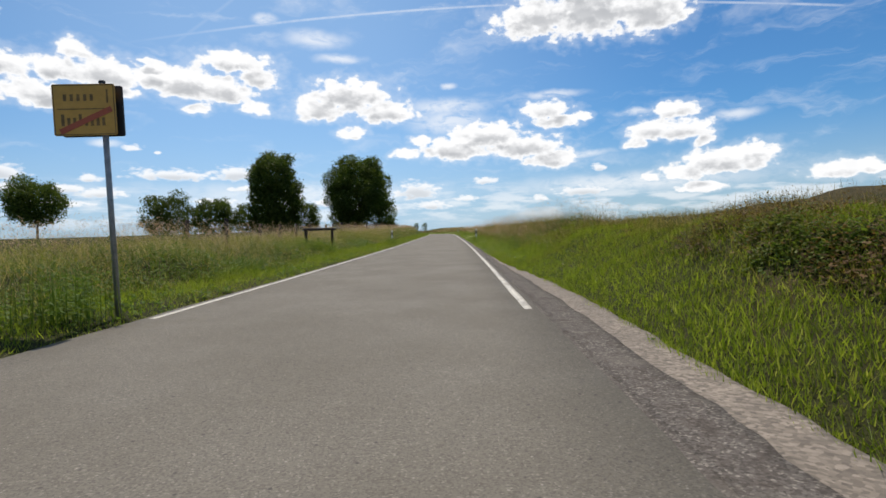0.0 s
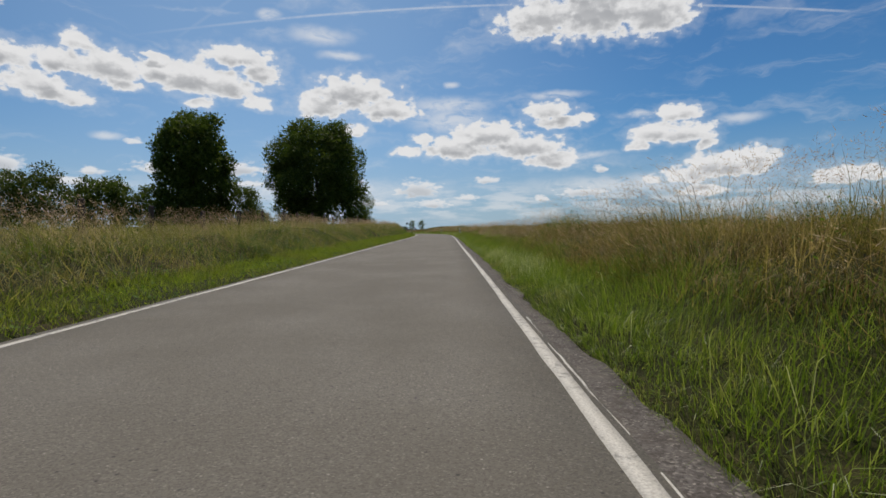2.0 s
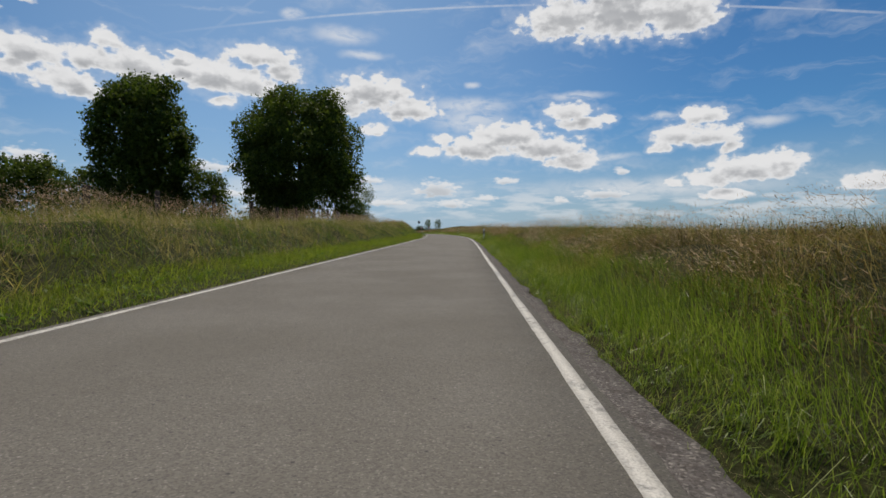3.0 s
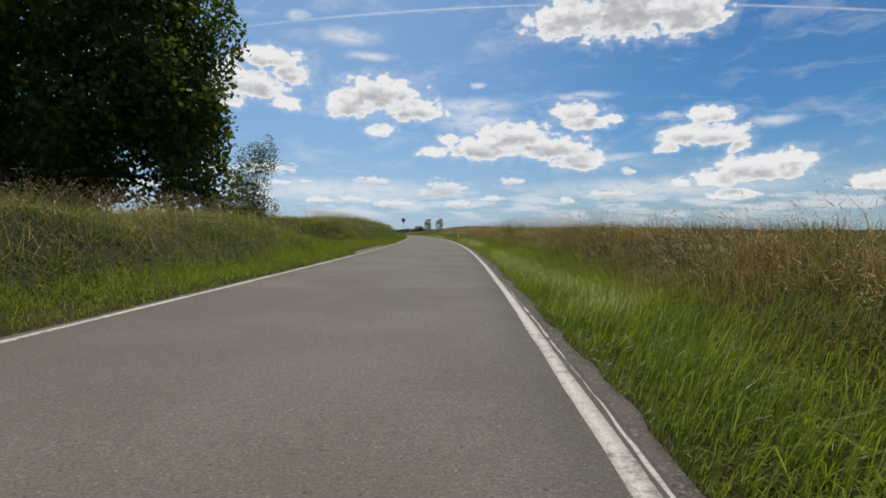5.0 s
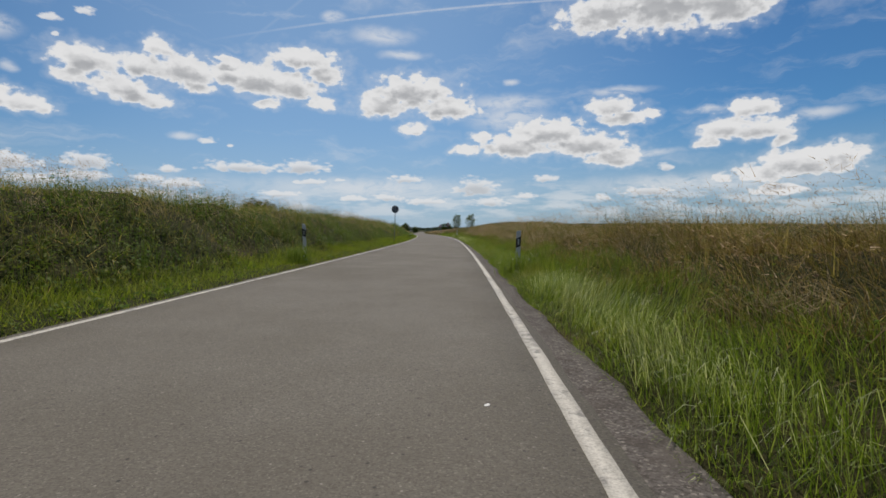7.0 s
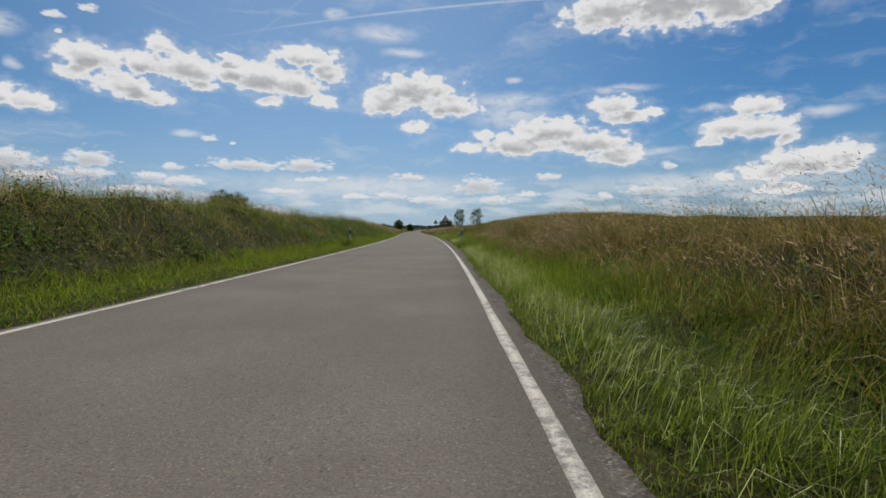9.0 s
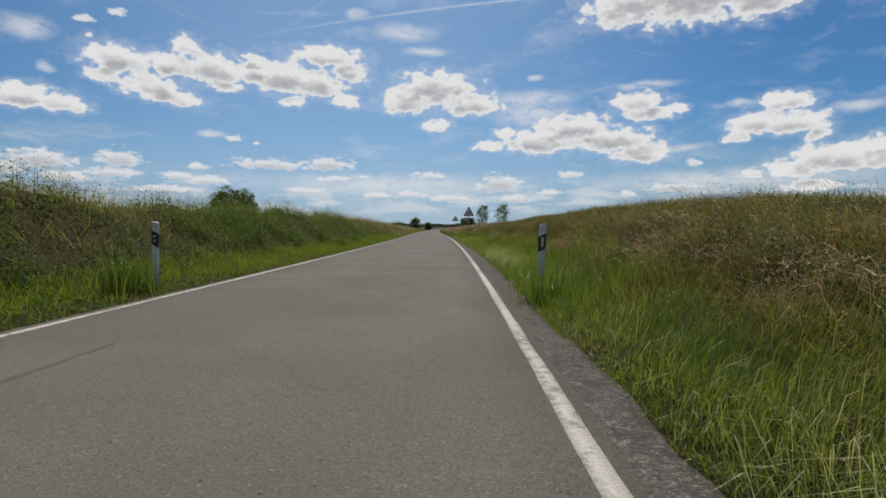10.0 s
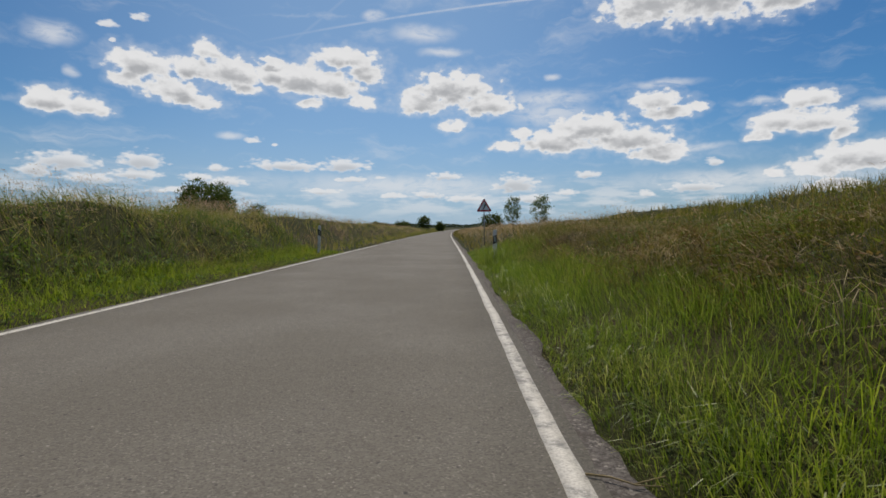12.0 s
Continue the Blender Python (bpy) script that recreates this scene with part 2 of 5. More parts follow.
def asphalt_material(name, base, warm=1.0):
    m, g, b = material(name)
    p = place_of(g)
    grain = g.voronoi(p, 95.0, "Color")
    sep = g.node("ShaderNodeSeparateColor")
    g.put(sep.inputs[0], grain)
    stone = g.ramp(sep.outputs[0], [(0.0, tuple(base * k for k in (0.68, 0.61, 0.50))), (0.5, tuple(base * k for k in (1.02, 0.925, 0.755))),
                                   (0.9, tuple(base * k for k in (1.12, 1.02, 0.83))), (1.0, tuple(base * k for k in (1.6, 1.47, 1.24)))])
    patch = g.noise(p, 0.55, 5.0, 0.6)
    col = g.mix(g.step(patch, 0.35, 0.68, 0.0, 0.3), stone, tuple(base * k * 0.82 for k in (1.02, 0.92, 0.75)))
    # tyre bands run along the road, polished and a little darker
    blot = g.noise(p, 4.0, 6.0, 0.7)
    col = g.mix(g.step(blot, 0.58, 0.78, 0.0, 0.35), col, tuple(base * k * 1.2 for k in (1.02, 0.92, 0.75)))
    chips = g.voronoi(p, 11.0)
    col = g.mix(g.step(chips, 0.10, 0.04, 0.0, 0.6), col, (base * 2.6, base * 2.4, base * 2.1))
    pits = g.voronoi(g.vec("ADD", p, (3.1, 1.7, 0)), 8.3)
    col = g.mix(g.step(pits, 0.12, 0.05, 0.0, 0.8), col, (base * 0.3, base * 0.29, base * 0.28))
    g.put(b.inputs["Base Color"], col)
    g.put(b.inputs["Roughness"], g.step(patch, 0.3, 0.7, 0.78, 0.95))
    b.inputs["Specular IOR Level"].default_value = 0.3
    bump(g, b, g.math("ADD", g.math("MULTIPLY", sep.outputs[0], 0.6), g.noise(p, 40.0, 4.0)), 0.6, 0.008)
    return m


def crumb_material():
    """Broken asphalt edge: dark binder with loose stone, earth and pits."""
    m, g, b = material("crumbled_asphalt")
    p = place_of(g)
    cell = g.voronoi(p, 64.0, "Color")
    sep = g.node("ShaderNodeSeparateColor")
    g.put(sep.inputs[0], cell)
    col = g.ramp(sep.outputs[0], [(0.0, (0.060, 0.053, 0.047)), (0.5, (0.105, 0.093, 0.083)), (0.85, (0.140, 0.126, 0.112)), (1.0, (0.25, 0.225, 0.195))])
    lump = g.noise(p, 5.0, 7.0, 0.72)
    col = g.mix(g.step(lump, 0.46, 0.66, 0.0, 0.75), col, (0.058, 0.047, 0.040))
    col = g.mix(g.step(g.noise(p, 1.3, 5.0, 0.65), 0.5, 0.7, 0.0, 0.7), col, (0.135, 0.12, 0.102))
    g.put(b.inputs["Base Color"], col)
    b.inputs["Roughness"].default_value = 0.95
    b.inputs["Specular IOR Level"].default_value = 0.2
    bump(g, b, g.math("ADD", g.math("MULTIPLY", sep.outputs[1], 0.5), g.math("MULTIPLY", lump, 1.6)), 0.9, 0.02)
    return m


def paint_material():
    m, g, b = material("road_paint")
    p = place_of(g)
    wear = g.math("ADD", g.noise(p, 9.0, 8.0, 0.75), g.math("MULTIPLY", g.noise(p, 0.6, 3.0), 0.45))
    grain = g.noise(p, 70.0, 3.0)
    paint = g.ramp(grain, [(0.3, (0.33, 0.31, 0.27)), (0.6, (0.53, 0.505, 0.445))])
    g.put(b.inputs["Base Color"], g.mix(g.step(wear, 0.70, 0.88, 0.0, 0.92), paint, (0.17, 0.163, 0.15)))
    b.inputs["Roughness"].default_value = 0.75
    bump(g, b, grain, 0.3, 0.004)
    return m


def soil_material():
    m, g, b = material("meadow_soil")
    p = place_of(g)
    fine = g.noise(p, 14.0, 6.0, 0.7)
    wide = g.noise(p, 0.22, 5.0, 0.6)
    # both earth ramps kept dark so gaps between blades read as shadow
    green = g.ramp(fine, [(0.25, (0.014, 0.016, 0.006)), (0.5, (0.030, 0.033, 0.010)), (0.75, (0.06, 0.060, 0.020))])
    brown = g.ramp(fine, [(0.25, (0.024, 0.020, 0.010)), (0.5, (0.055, 0.044, 0.020)), (0.75, (0.11, 0.085, 0.042))])
    g.put(b.inputs["Base Color"], g.mix(g.step(wide, 0.50, 0.68), green, brown))
    b.inputs["Roughness"].default_value = 0.95
    b.inputs["Specular IOR Level"].default_value = 0.1
    bump(g, b, fine, 0.9, 0.06)
    return m


def gravel_material():
    m, g, b = material("gravel")
    p = place_of(g)
    cell = g.voronoi(p, 34.0, "Color")
    sep = g.node("ShaderNodeSeparateColor")
    g.put(sep.inputs[0], cell)
    col = g.ramp(sep.outputs[0], [(0.0, (0.085, 0.072, 0.058)), (0.5, (0.17, 0.143, 0.115)), (1.0, (0.27, 0.23, 0.187))])
    col = g.mix(g.step(g.noise(p, 1.7, 6.0, 0.7), 0.36, 0.66, 0.0, 0.6), col, (0.12, 0.102, 0.083))
    g.put(b.inputs["Base Color"], col)
    b.inputs["Roughness"].default_value = 0.95
    bump(g, b, g.math("ADD", sep.outputs[1], g.noise(p, 8.0, 5.0)), 0.7, 0.02)
    return m


def leaf_material(name, fresh, dry, split=0.5, spread=0.08, trans=0.4, gloss=0.5, scale=0.35, sheen=0.18, glow=(1.25, 1.3, 0.75)):
    """Blades or leaves: fresh and dry are ramps of colour per blade; a wide noise chooses between them."""
    m, g, b = material(name)
    p = place_of(g)
    rnd = g.node("ShaderNodeNewGeometry").outputs["Random Per Island"]
    k = len(fresh) - 1
    a = g.ramp(rnd, [(i / k, c) for i, c in enumerate(fresh)])
    k = len(dry) - 1
    d = g.ramp(rnd, [(i / k, c) for i, c in enumerate(dry)])
    wide = g.math("ADD", g.noise(p, scale, 4.0, 0.6), g.math("MULTIPLY", g.math("SUBTRACT", rnd, 0.5), 0.12))
    col = g.mix(g.step(wide, split - spread, split + spread), a, d)
    g.put(b.inputs["Base Color"], col)
    b.inputs["Roughness"].default_value = gloss
    b.inputs["Specular IOR Level"].default_value = sheen
    tr = g.node("ShaderNodeBsdfTranslucent")
    g.put(tr.inputs[0], g.mix(1.0, col, glow, "MULTIPLY"))
    mx = g.node("ShaderNodeMixShader")
    mx.inputs[0].default_value = trans
    g.tree.links.new(b.outputs[0], mx.inputs[1])
    g.tree.links.new(tr.outputs[0], mx.inputs[2])
    g.tree.links.new(mx.outputs[0], g.tree.nodes["Material Output"].inputs[0])
    return m


def bark_material(name, col):
    m, g, b = material(name)
    p = place_of(g)
    n = g.noise(g.vec("MULTIPLY", p, (6, 6, 1.2)), 2.5, 6.0, 0.65)
    g.put(b.inputs["Base Color"], g.ramp(n, [(0.3, tuple(c * 0.45 for c in col)), (0.55, col), (0.8, tuple(c * 1.5 for c in col))]))
    b.inputs["Roughness"].default_value = 0.92
    bump(g, b, n, 0.8, 0.03)
    return m


ASPHALT = asphalt_material("asphalt", 0.127)
PATCH = crumb_material()
SEAM = asphalt_material("seam_filler", 0.095)
PAINT = paint_material()
SOIL = soil_material()
GRAVEL = gravel_material()
VERGE = leaf_material("verge_blades", [(0.054, 0.090, 0.011), (0.106, 0.162, 0.017), (0.160, 0.218, 0.029), (0.26, 0.305, 0.08)],
                      [(0.092, 0.111, 0.018), (0.162, 0.175, 0.034), (0.24, 0.243, 0.066), (0.37, 0.35, 0.15)], 0.62, 0.12, 0.5, 0.40, 0.6, 0.34)
GREENVERGE = leaf_material("green_verge_blades", [(0.080, 0.116, 0.011), (0.152, 0.208, 0.017), (0.225, 0.280, 0.030), (0.32, 0.36, 0.07)],
                           [(0.085, 0.115, 0.013), (0.145, 0.180, 0.022), (0.21, 0.235, 0.045), (0.31, 0.30, 0.09)], 0.58, 0.08, 0.5, 0.5)
LEFTMEADOW = leaf_material("green_meadow_blades", [(0.080, 0.108, 0.012), (0.134, 0.163, 0.019), (0.190, 0.205, 0.032), (0.28, 0.262, 0.068)],
                           [(0.155, 0.138, 0.036), (0.25, 0.205, 0.062), (0.34, 0.272, 0.108), (0.46, 0.37, 0.185)], 0.52, 0.10, 0.5, 0.55)
SLOPE = leaf_material("slope_blades", [(0.050, 0.062, 0.010), (0.092, 0.108, 0.016), (0.140, 0.148, 0.028), (0.22, 0.205, 0.06)],
                      [(0.070, 0.056, 0.018), (0.125, 0.098, 0.032), (0.18, 0.145, 0.055), (0.28, 0.225, 0.10)], 0.52, 0.10, 0.5, 0.6, 0.5, 0.14)
# base colours lightened to imitate the blades' glint of sky and sun
COMBED = leaf_material("combed_blades_painted_glint", [(0.13, 0.165, 0.055), (0.24, 0.285, 0.12), (0.40, 0.435, 0.235), (0.64, 0.65, 0.46)],
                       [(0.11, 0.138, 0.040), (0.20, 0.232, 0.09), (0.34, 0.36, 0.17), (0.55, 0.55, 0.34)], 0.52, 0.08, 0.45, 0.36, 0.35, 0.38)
MEADOW = leaf_material("meadow_blades", [(0.050, 0.056, 0.010), (0.092, 0.096, 0.017), (0.138, 0.130, 0.031), (0.21, 0.18, 0.062)],
                       [(0.105, 0.072, 0.029), (0.185, 0.128, 0.054), (0.28, 0.20, 0.095), (0.42, 0.32, 0.175)], 0.51, 0.12, 0.5, 0.6, 0.7, 0.16)
SEEDS = leaf_material("seed_heads", [(0.32, 0.225, 0.125), (0.46, 0.345, 0.21), (0.58, 0.46, 0.31), (0.68, 0.57, 0.42)],
                      [(0.25, 0.150, 0.085), (0.38, 0.245, 0.145), (0.50, 0.355, 0.23), (0.62, 0.49, 0.34)], 0.5, 0.12, 0.5, 0.75, 0.5, 0.12, (1.1, 1.05, 0.9))
ROSETTE = leaf_material("verge_herb_leaves", [(0.055, 0.105, 0.012), (0.085, 0.15, 0.016), (0.12, 0.19, 0.024), (0.16, 0.225, 0.04)],
                        [(0.06, 0.10, 0.012), (0.09, 0.14, 0.018), (0.13, 0.17, 0.03), (0.17, 0.20, 0.045)], 0.55, 0.08, 0.45, 0.6, 0.35, 0.1)
HERBS = leaf_material("herb_leaves", [(0.042, 0.078, 0.012), (0.072, 0.125, 0.018), (0.106, 0.165, 0.026), (0.15, 0.205, 0.045)],
                      [(0.048, 0.076, 0.013), (0.084, 0.118, 0.020), (0.12, 0.145, 0.030), (0.155, 0.165, 0.048)], 0.55, 0.08, 0.42, 0.6, 0.35, 0.10)
WITHERED = leaf_material("withered_leaves", [(0.060, 0.038, 0.017), (0.105, 0.066, 0.029), (0.165, 0.105, 0.050), (0.25, 0.17, 0.088)],
                         [(0.042, 0.040, 0.014), (0.075, 0.066, 0.023), (0.115, 0.094, 0.036), (0.18, 0.135, 0.06)], 0.55, 0.08, 0.35, 0.7, 0.8, 0.1)
STRAW = leaf_material("dry_straw", [(0.24, 0.18, 0.085), (0.34, 0.27, 0.14), (0.44, 0.36, 0.20)],
                      [(0.16, 0.13, 0.06), (0.26, 0.21, 0.11), (0.36, 0.29, 0.16)], 0.5, 0.1, 0.3, 0.7, glow=(1.1, 1.05, 0.9))
MAPLE = leaf_material("maple_leaves", [(0.030, 0.052, 0.010), (0.052, 0.084, 0.014), (0.078, 0.118, 0.019), (0.11, 0.15, 0.028)],
                      [(0.036, 0.056, 0.011), (0.060, 0.084, 0.015), (0.085, 0.112, 0.021), (0.115, 0.14, 0.032)], 0.55, 0.1, 0.4, 0.55, 0.35, 0.12)
SHRUB = leaf_material("shrub_leaves", [(0.030, 0.050, 0.010), (0.052, 0.080, 0.015), (0.08, 0.11, 0.022), (0.11, 0.14, 0.035)],
                      [(0.034, 0.052, 0.012), (0.056, 0.080, 0.017), (0.084, 0.105, 0.027), (0.12, 0.135, 0.045)], 0.5, 0.1, 0.35, 0.6, 0.35, 0.08)
WILLOW = leaf_material("silvery_leaves", [(0.07, 0.105, 0.040), (0.12, 0.165, 0.075), (0.19, 0.235, 0.125), (0.28, 0.315, 0.20)],
                       [(0.05, 0.08, 0.03), (0.09, 0.12, 0.05), (0.13, 0.16, 0.08), (0.18, 0.20, 0.12)], 0.5, 0.1, 0.4, 0.4)
BARK = bark_material("bark", (0.075, 0.062, 0.048))
POSTWOOD = bark_material("weathered_post_wood", (0.060, 0.046, 0.034))
STEEL = plain("galvanised_steel", (0.27, 0.28, 0.28), 0.5, 0.75, 0.15, 14.0)
BACK = plain("sign_back_grey", (0.17, 0.18, 0.19), 0.6, 0.2, 0.12, 6.0)
WHITE = plain("white_plastic", (0.58, 0.58, 0.55), 0.5, 0.0, 0.14, 7.0)
BLACK = plain("black_plastic", (0.016, 0.016, 0.018), 0.5)
RED = plain("red_sheeting", (0.36, 0.018, 0.022), 0.4, 0.0, 0.1)
SHEET = plain("white_sheeting", (0.62, 0.63, 0.62), 0.4, 0.0, 0.05)
FADEDINK = plain("faded_black_print", (0.20, 0.115, 0.03), 0.6, 0.0, 0.25)
YELLOW = plain("yellow_sheeting", (0.56, 0.31, 0.045), 0.45, 0.0, 0.08)
FADED = plain("faded_red_print", (0.42, 0.09, 0.035), 0.5, 0.0, 0.1)
INK = plain("black_print", (0.05, 0.035, 0.02), 0.55)
REFLECT = plain("reflector", (0.55, 0.56, 0.55), 0.15, 0.3, 0.05, 40.0)
FARWOOD = leaf_material("far_wood_leaves", [(0.05, 0.07, 0.05), (0.06, 0.085, 0.06), (0.07, 0.095, 0.065)],
                        [(0.055, 0.075, 0.055), (0.065, 0.088, 0.06), (0.075, 0.095, 0.07)], 0.5, 0.1, 0.2, 0.8)

# ---- the road's line in plan and height ----
BEND = np.array([0.59, 0.6, 0.57, 0.4, -0.36, 1.5, 2.33, 0.72, 0.98, 1.37, 0.89, 0.78, 0.05, -0.28, -0.28, -0.25, -0.22, -0.2, -0.19, -0.18, -0.17]) * 0.813e-3
RISE = np.array([3.8, 3.9, 5.8, 6.9, 6.7, 5.4, 1.2, -0.8, -1.4, -1.1, -2.2, -2.5, -3.6, -4.0, -3.5, -3.0, -2.6, -2.3, -2.0, -1.9, -1.8]) * 1e-3
KNOTS = np.arange(21) * 27.06 - 24.6
S_LINE = np.arange(-3000.0, 4001.0, 1.0)
_inside = (S_LINE > -98) & (S_LINE < 530)
_turn = np.where(_inside, np.interp(S_LINE, KNOTS, BEND), 0.0)
_zero = int(np.argmin(np.abs(S_LINE)))
TH = np.cumsum(_turn)
TH = TH - TH[_zero] - 0.034447
XL, YL = np.cumsum(-np.sin(TH)), np.cumsum(np.cos(TH))
XL, YL = XL - XL[_zero], YL - YL[_zero]
_slope = np.where((S_LINE > -240) & (S_LINE < 740), np.interp(S_LINE, KNOTS, RISE), 0.0)
ZL = np.cumsum(_slope)
ZL = ZL - ZL[_zero]
ROAD_L, ROAD_R, LINE_L = -5.44, 0.45, -5.27
EDGE_S = [-40, 23, 34, 66, 95, 105, 110, 125, 142, 149, 153, 160, 185, 205, 212, 221, 233, 240, 246, 256, 268, 300]
EDGE_O = [0.42, 0.41, 0.37, 0.37, 0.33, 0.30, 0.26, 0.30, 0.37, 0.33, 0.43, 0.38, 0.34, 0.28, 0.27, 0.43, 0.50, 0.54, 0.46, 0.34, 0.28, 0.30]


def edge(s):
    """How far the dark asphalt strip reaches beyond the right-hand edge line."""
    return np.interp(s, EDGE_S, EDGE_O)


def at(s, o, z=0.0):
    """World x, y, z of places given along the road, to the right of its right-hand edge line and above the road."""
    s, o = np.asarray(s, float), np.asarray(o, float)
    th, x, y, h = (np.interp(s, S_LINE, q) for q in (TH, XL, YL, ZL))
    near = np.clip(o, -60, 60)
    far = o - near
    return np.stack([x + near * np.cos(th) + far * math.cos(0.07), y + near * np.sin(th) + far * math.sin(0.07), h + z + 0 * o], -1)


def heading(s):
    return math.degrees(float(np.interp(s, S_LINE, TH)))


def vnoise(x, y, seed=0):
    """Smooth value noise in 0..1."""
    x, y = np.asarray(x, float), np.asarray(y, float)
    i, j = np.floor(x).astype(np.int64), np.floor(y).astype(np.int64)
    u, v = x - i, y - j
    u, v = u * u * (3 - 2 * u), v * v * (3 - 2 * v)

    def h(a, b):
        n = (a * 374761393 + b * 668265263 + seed * 1442695041) & 0x7FFFFFFF
        n = ((n ^ (n >> 13)) * 1274126177) & 0x7FFFFFFF
        return ((n ^ (n >> 16)) & 0xFFFF) / 65535.0

    return (h(i, j) * (1 - u) + h(i + 1, j) * u) * (1 - v) + (h(i, j + 1) * (1 - u) + h(i + 1, j + 1) * u) * v


def smooth(x, a, b):
    t = np.clip((np.asarray(x, float) - a) / (b - a), 0, 1)
    return t * t * (3 - 2 * t)


LEFT_S = [-74, 0, 11, 43, 64, 76, 113, 128, 148, 167, 203, 219, 241, 267, 308, 369, 517]
LEFT_H = [0.35, 0.4, 0.45, 0.6, 0.9, 1.05, 1.3, 1.45, 1.8, 2.0, 1.8, 1.75, 1.65, 1.65, 1.5, 1.0, 0.6]
RIGHT_S = [-74, 0, 10, 20, 39, 62, 113, 148, 184, 216, 231, 246, 273, 320, 394, 517]
RIGHT_H = [1.0, 1.0, 1.0, 1.0, 0.92, 0.88, 0.68, 0.8, 0.85, 0.85, 1.0, 1.1, 0.95, 0.8, 0.5, 0.4]
HILL_H = [2.2, 2.15, 2.0, 1.6, 1.1, 0.98, 0.85, 1.1, 1.05, 1.05, 1.6, 2.35, 2.15, 1.6, 0.85, 0.5]


def gap(s):
    """1 inside the field access that cuts the left bank."""
    return smooth(s, 131.0, 134.7) * smooth(s, 147.0, 144.0)


def ground_height(s, o):
    """Height of the ground above the road's own level."""
    s, o = np.asarray(s, float), np.asarray(o, float)
    a, b = ROAD_L - o, o - ROAD_R
    left = np.interp(s, LEFT_S, LEFT_H)
    cut = gap(s)
    bank = smooth(a, 1.1, 4.4) * left * (1 - cut) + cut * np.minimum(left, np.clip(a - 0.8, 0, None) * 0.10)
    zl = 0.05 * smooth(a, 0, 1.0) + bank
    zr = 0.04 * smooth(b, 0, 0.8) + smooth(b, 0.5, 3.5) * np.interp(s, RIGHT_S, RIGHT_H)
    zr = zr + smooth(b, 3.5, 11.0) * (np.interp(s, RIGHT_S, HILL_H) - np.interp(s, RIGHT_S, RIGHT_H))
    z = np.where(a > 0, zl, np.where(b > 0, zr, 0.0))
    d = np.maximum(np.maximum(a, b), 0)
    rough = (vnoise(s / 2.3, o / 2.3, 3) - 0.5) * (0.22 + 0.22 * smooth(d, 1.6, 2.6)) + (vnoise(s / 0.8, o / 0.8, 5) - 0.5) * (0.06 + 0.18 * smooth(d, 1.6, 2.6))
    z = z + rough * smooth(d, 0.25, 2.5)
    z = z * (1 - smooth(d, 120, 700)) + (vnoise(s / 260, o / 260, 9) - 0.5) * 6.0 * smooth(d, 150, 900)
    bare = smooth(s, 14.5, 11.5) * smooth(b, 1.0, 0.6)  # the trodden strip by the town end
    z = np.where(b > 0, z - 0.07 * bare, z)
    return z - 0.05 * (1 - smooth(d, 0.0, 0.25))


# ---- mesh helpers ----
def np_mesh(name, verts, faces):
    """A mesh from an array of places and arrays of faces, each array with one corner count."""
    me = bpy.data.meshes.new(name)
    faces = [np.asarray(f, np.int32) for f in faces if len(f)]
    me.vertices.add(len(verts))
    me.vertices.foreach_set("co", np.ascontiguousarray(verts, np.float32).ravel())
    loops = np.concatenate([f.ravel() for f in faces])
    counts = np.concatenate([np.full(len(f), f.shape[1], np.int32) for f in faces])
    me.loops.add(len(loops))
    me.loops.foreach_set("vertex_index", loops)
    me.polygons.add(len(counts))
    me.polygons.foreach_set("loop_start", np.concatenate([[0], np.cumsum(counts)[:-1]]).astype(np.int32))
    me.polygons.foreach_set("loop_total", counts)
    me.update(calc_edges=True)
    me.validate()
    return me


def setting(name, me, mat, label, kind="structure", category="", flat=False):
    ob = new(name, me)
    me.materials.append(mat)
    me.polygons.foreach_set("use_smooth", np.full(len(me.polygons), not flat))
    return tagged(ob, label, category, kind=kind)


def thing(name, label, category, m, group=""):
    ob = new(name)
    ob.empty_display_size = 0.2
    ob.matrix_basis = m
    return tagged(ob, label, category, group)


def part(name, bm, mat, parent, label="", shade=False):
    me = bpy.data.meshes.new(name)
    if isinstance(bm, bmesh.types.BMesh):
        bmesh.ops.recalc_face_normals(bm, faces=bm.faces)
        bm.to_mesh(me)
        bm.free()
    else:
        me = bm
    me.materials.append(mat)
    if shade:
        me.polygons.foreach_set("use_smooth", np.full(len(me.polygons), True))
    ob = new(name, me)
    ob.parent = parent
    return tagged(ob, label) if label else ob


def grid_mesh(name, s, o, height):
    """A sheet over rows s and columns o of the road's own plan; height(s, o) over the road."""
    ss, oo = np.meshgrid(s, o, indexing="ij")
    v = at(ss.ravel(), oo.ravel(), height(ss.ravel(), oo.ravel()))
    k = np.arange(len(s) * len(o)).reshape(len(s), len(o))
    quads = np.stack([k[:-1, :-1], k[:-1, 1:], k[1:, 1:], k[1:, :-1]], -1).reshape(-1, 4)
    return np_mesh(name, v, [quads])


def prism(bm, poly, y0, y1):
    """A plate: the outline poly in x and z, from y0 to y1."""
    a = [bm.verts.new((x, y0, z)) for x, z in poly]
    b = [bm.verts.new((x, y1, z)) for x, z in poly]
    bm.faces.new(a)
    bm.faces.new(b[::-1])
    n = len(poly)
    for i in range(n):
        bm.faces.new((a[i], b[i], b[(i + 1) % n], a[(i + 1) % n]))


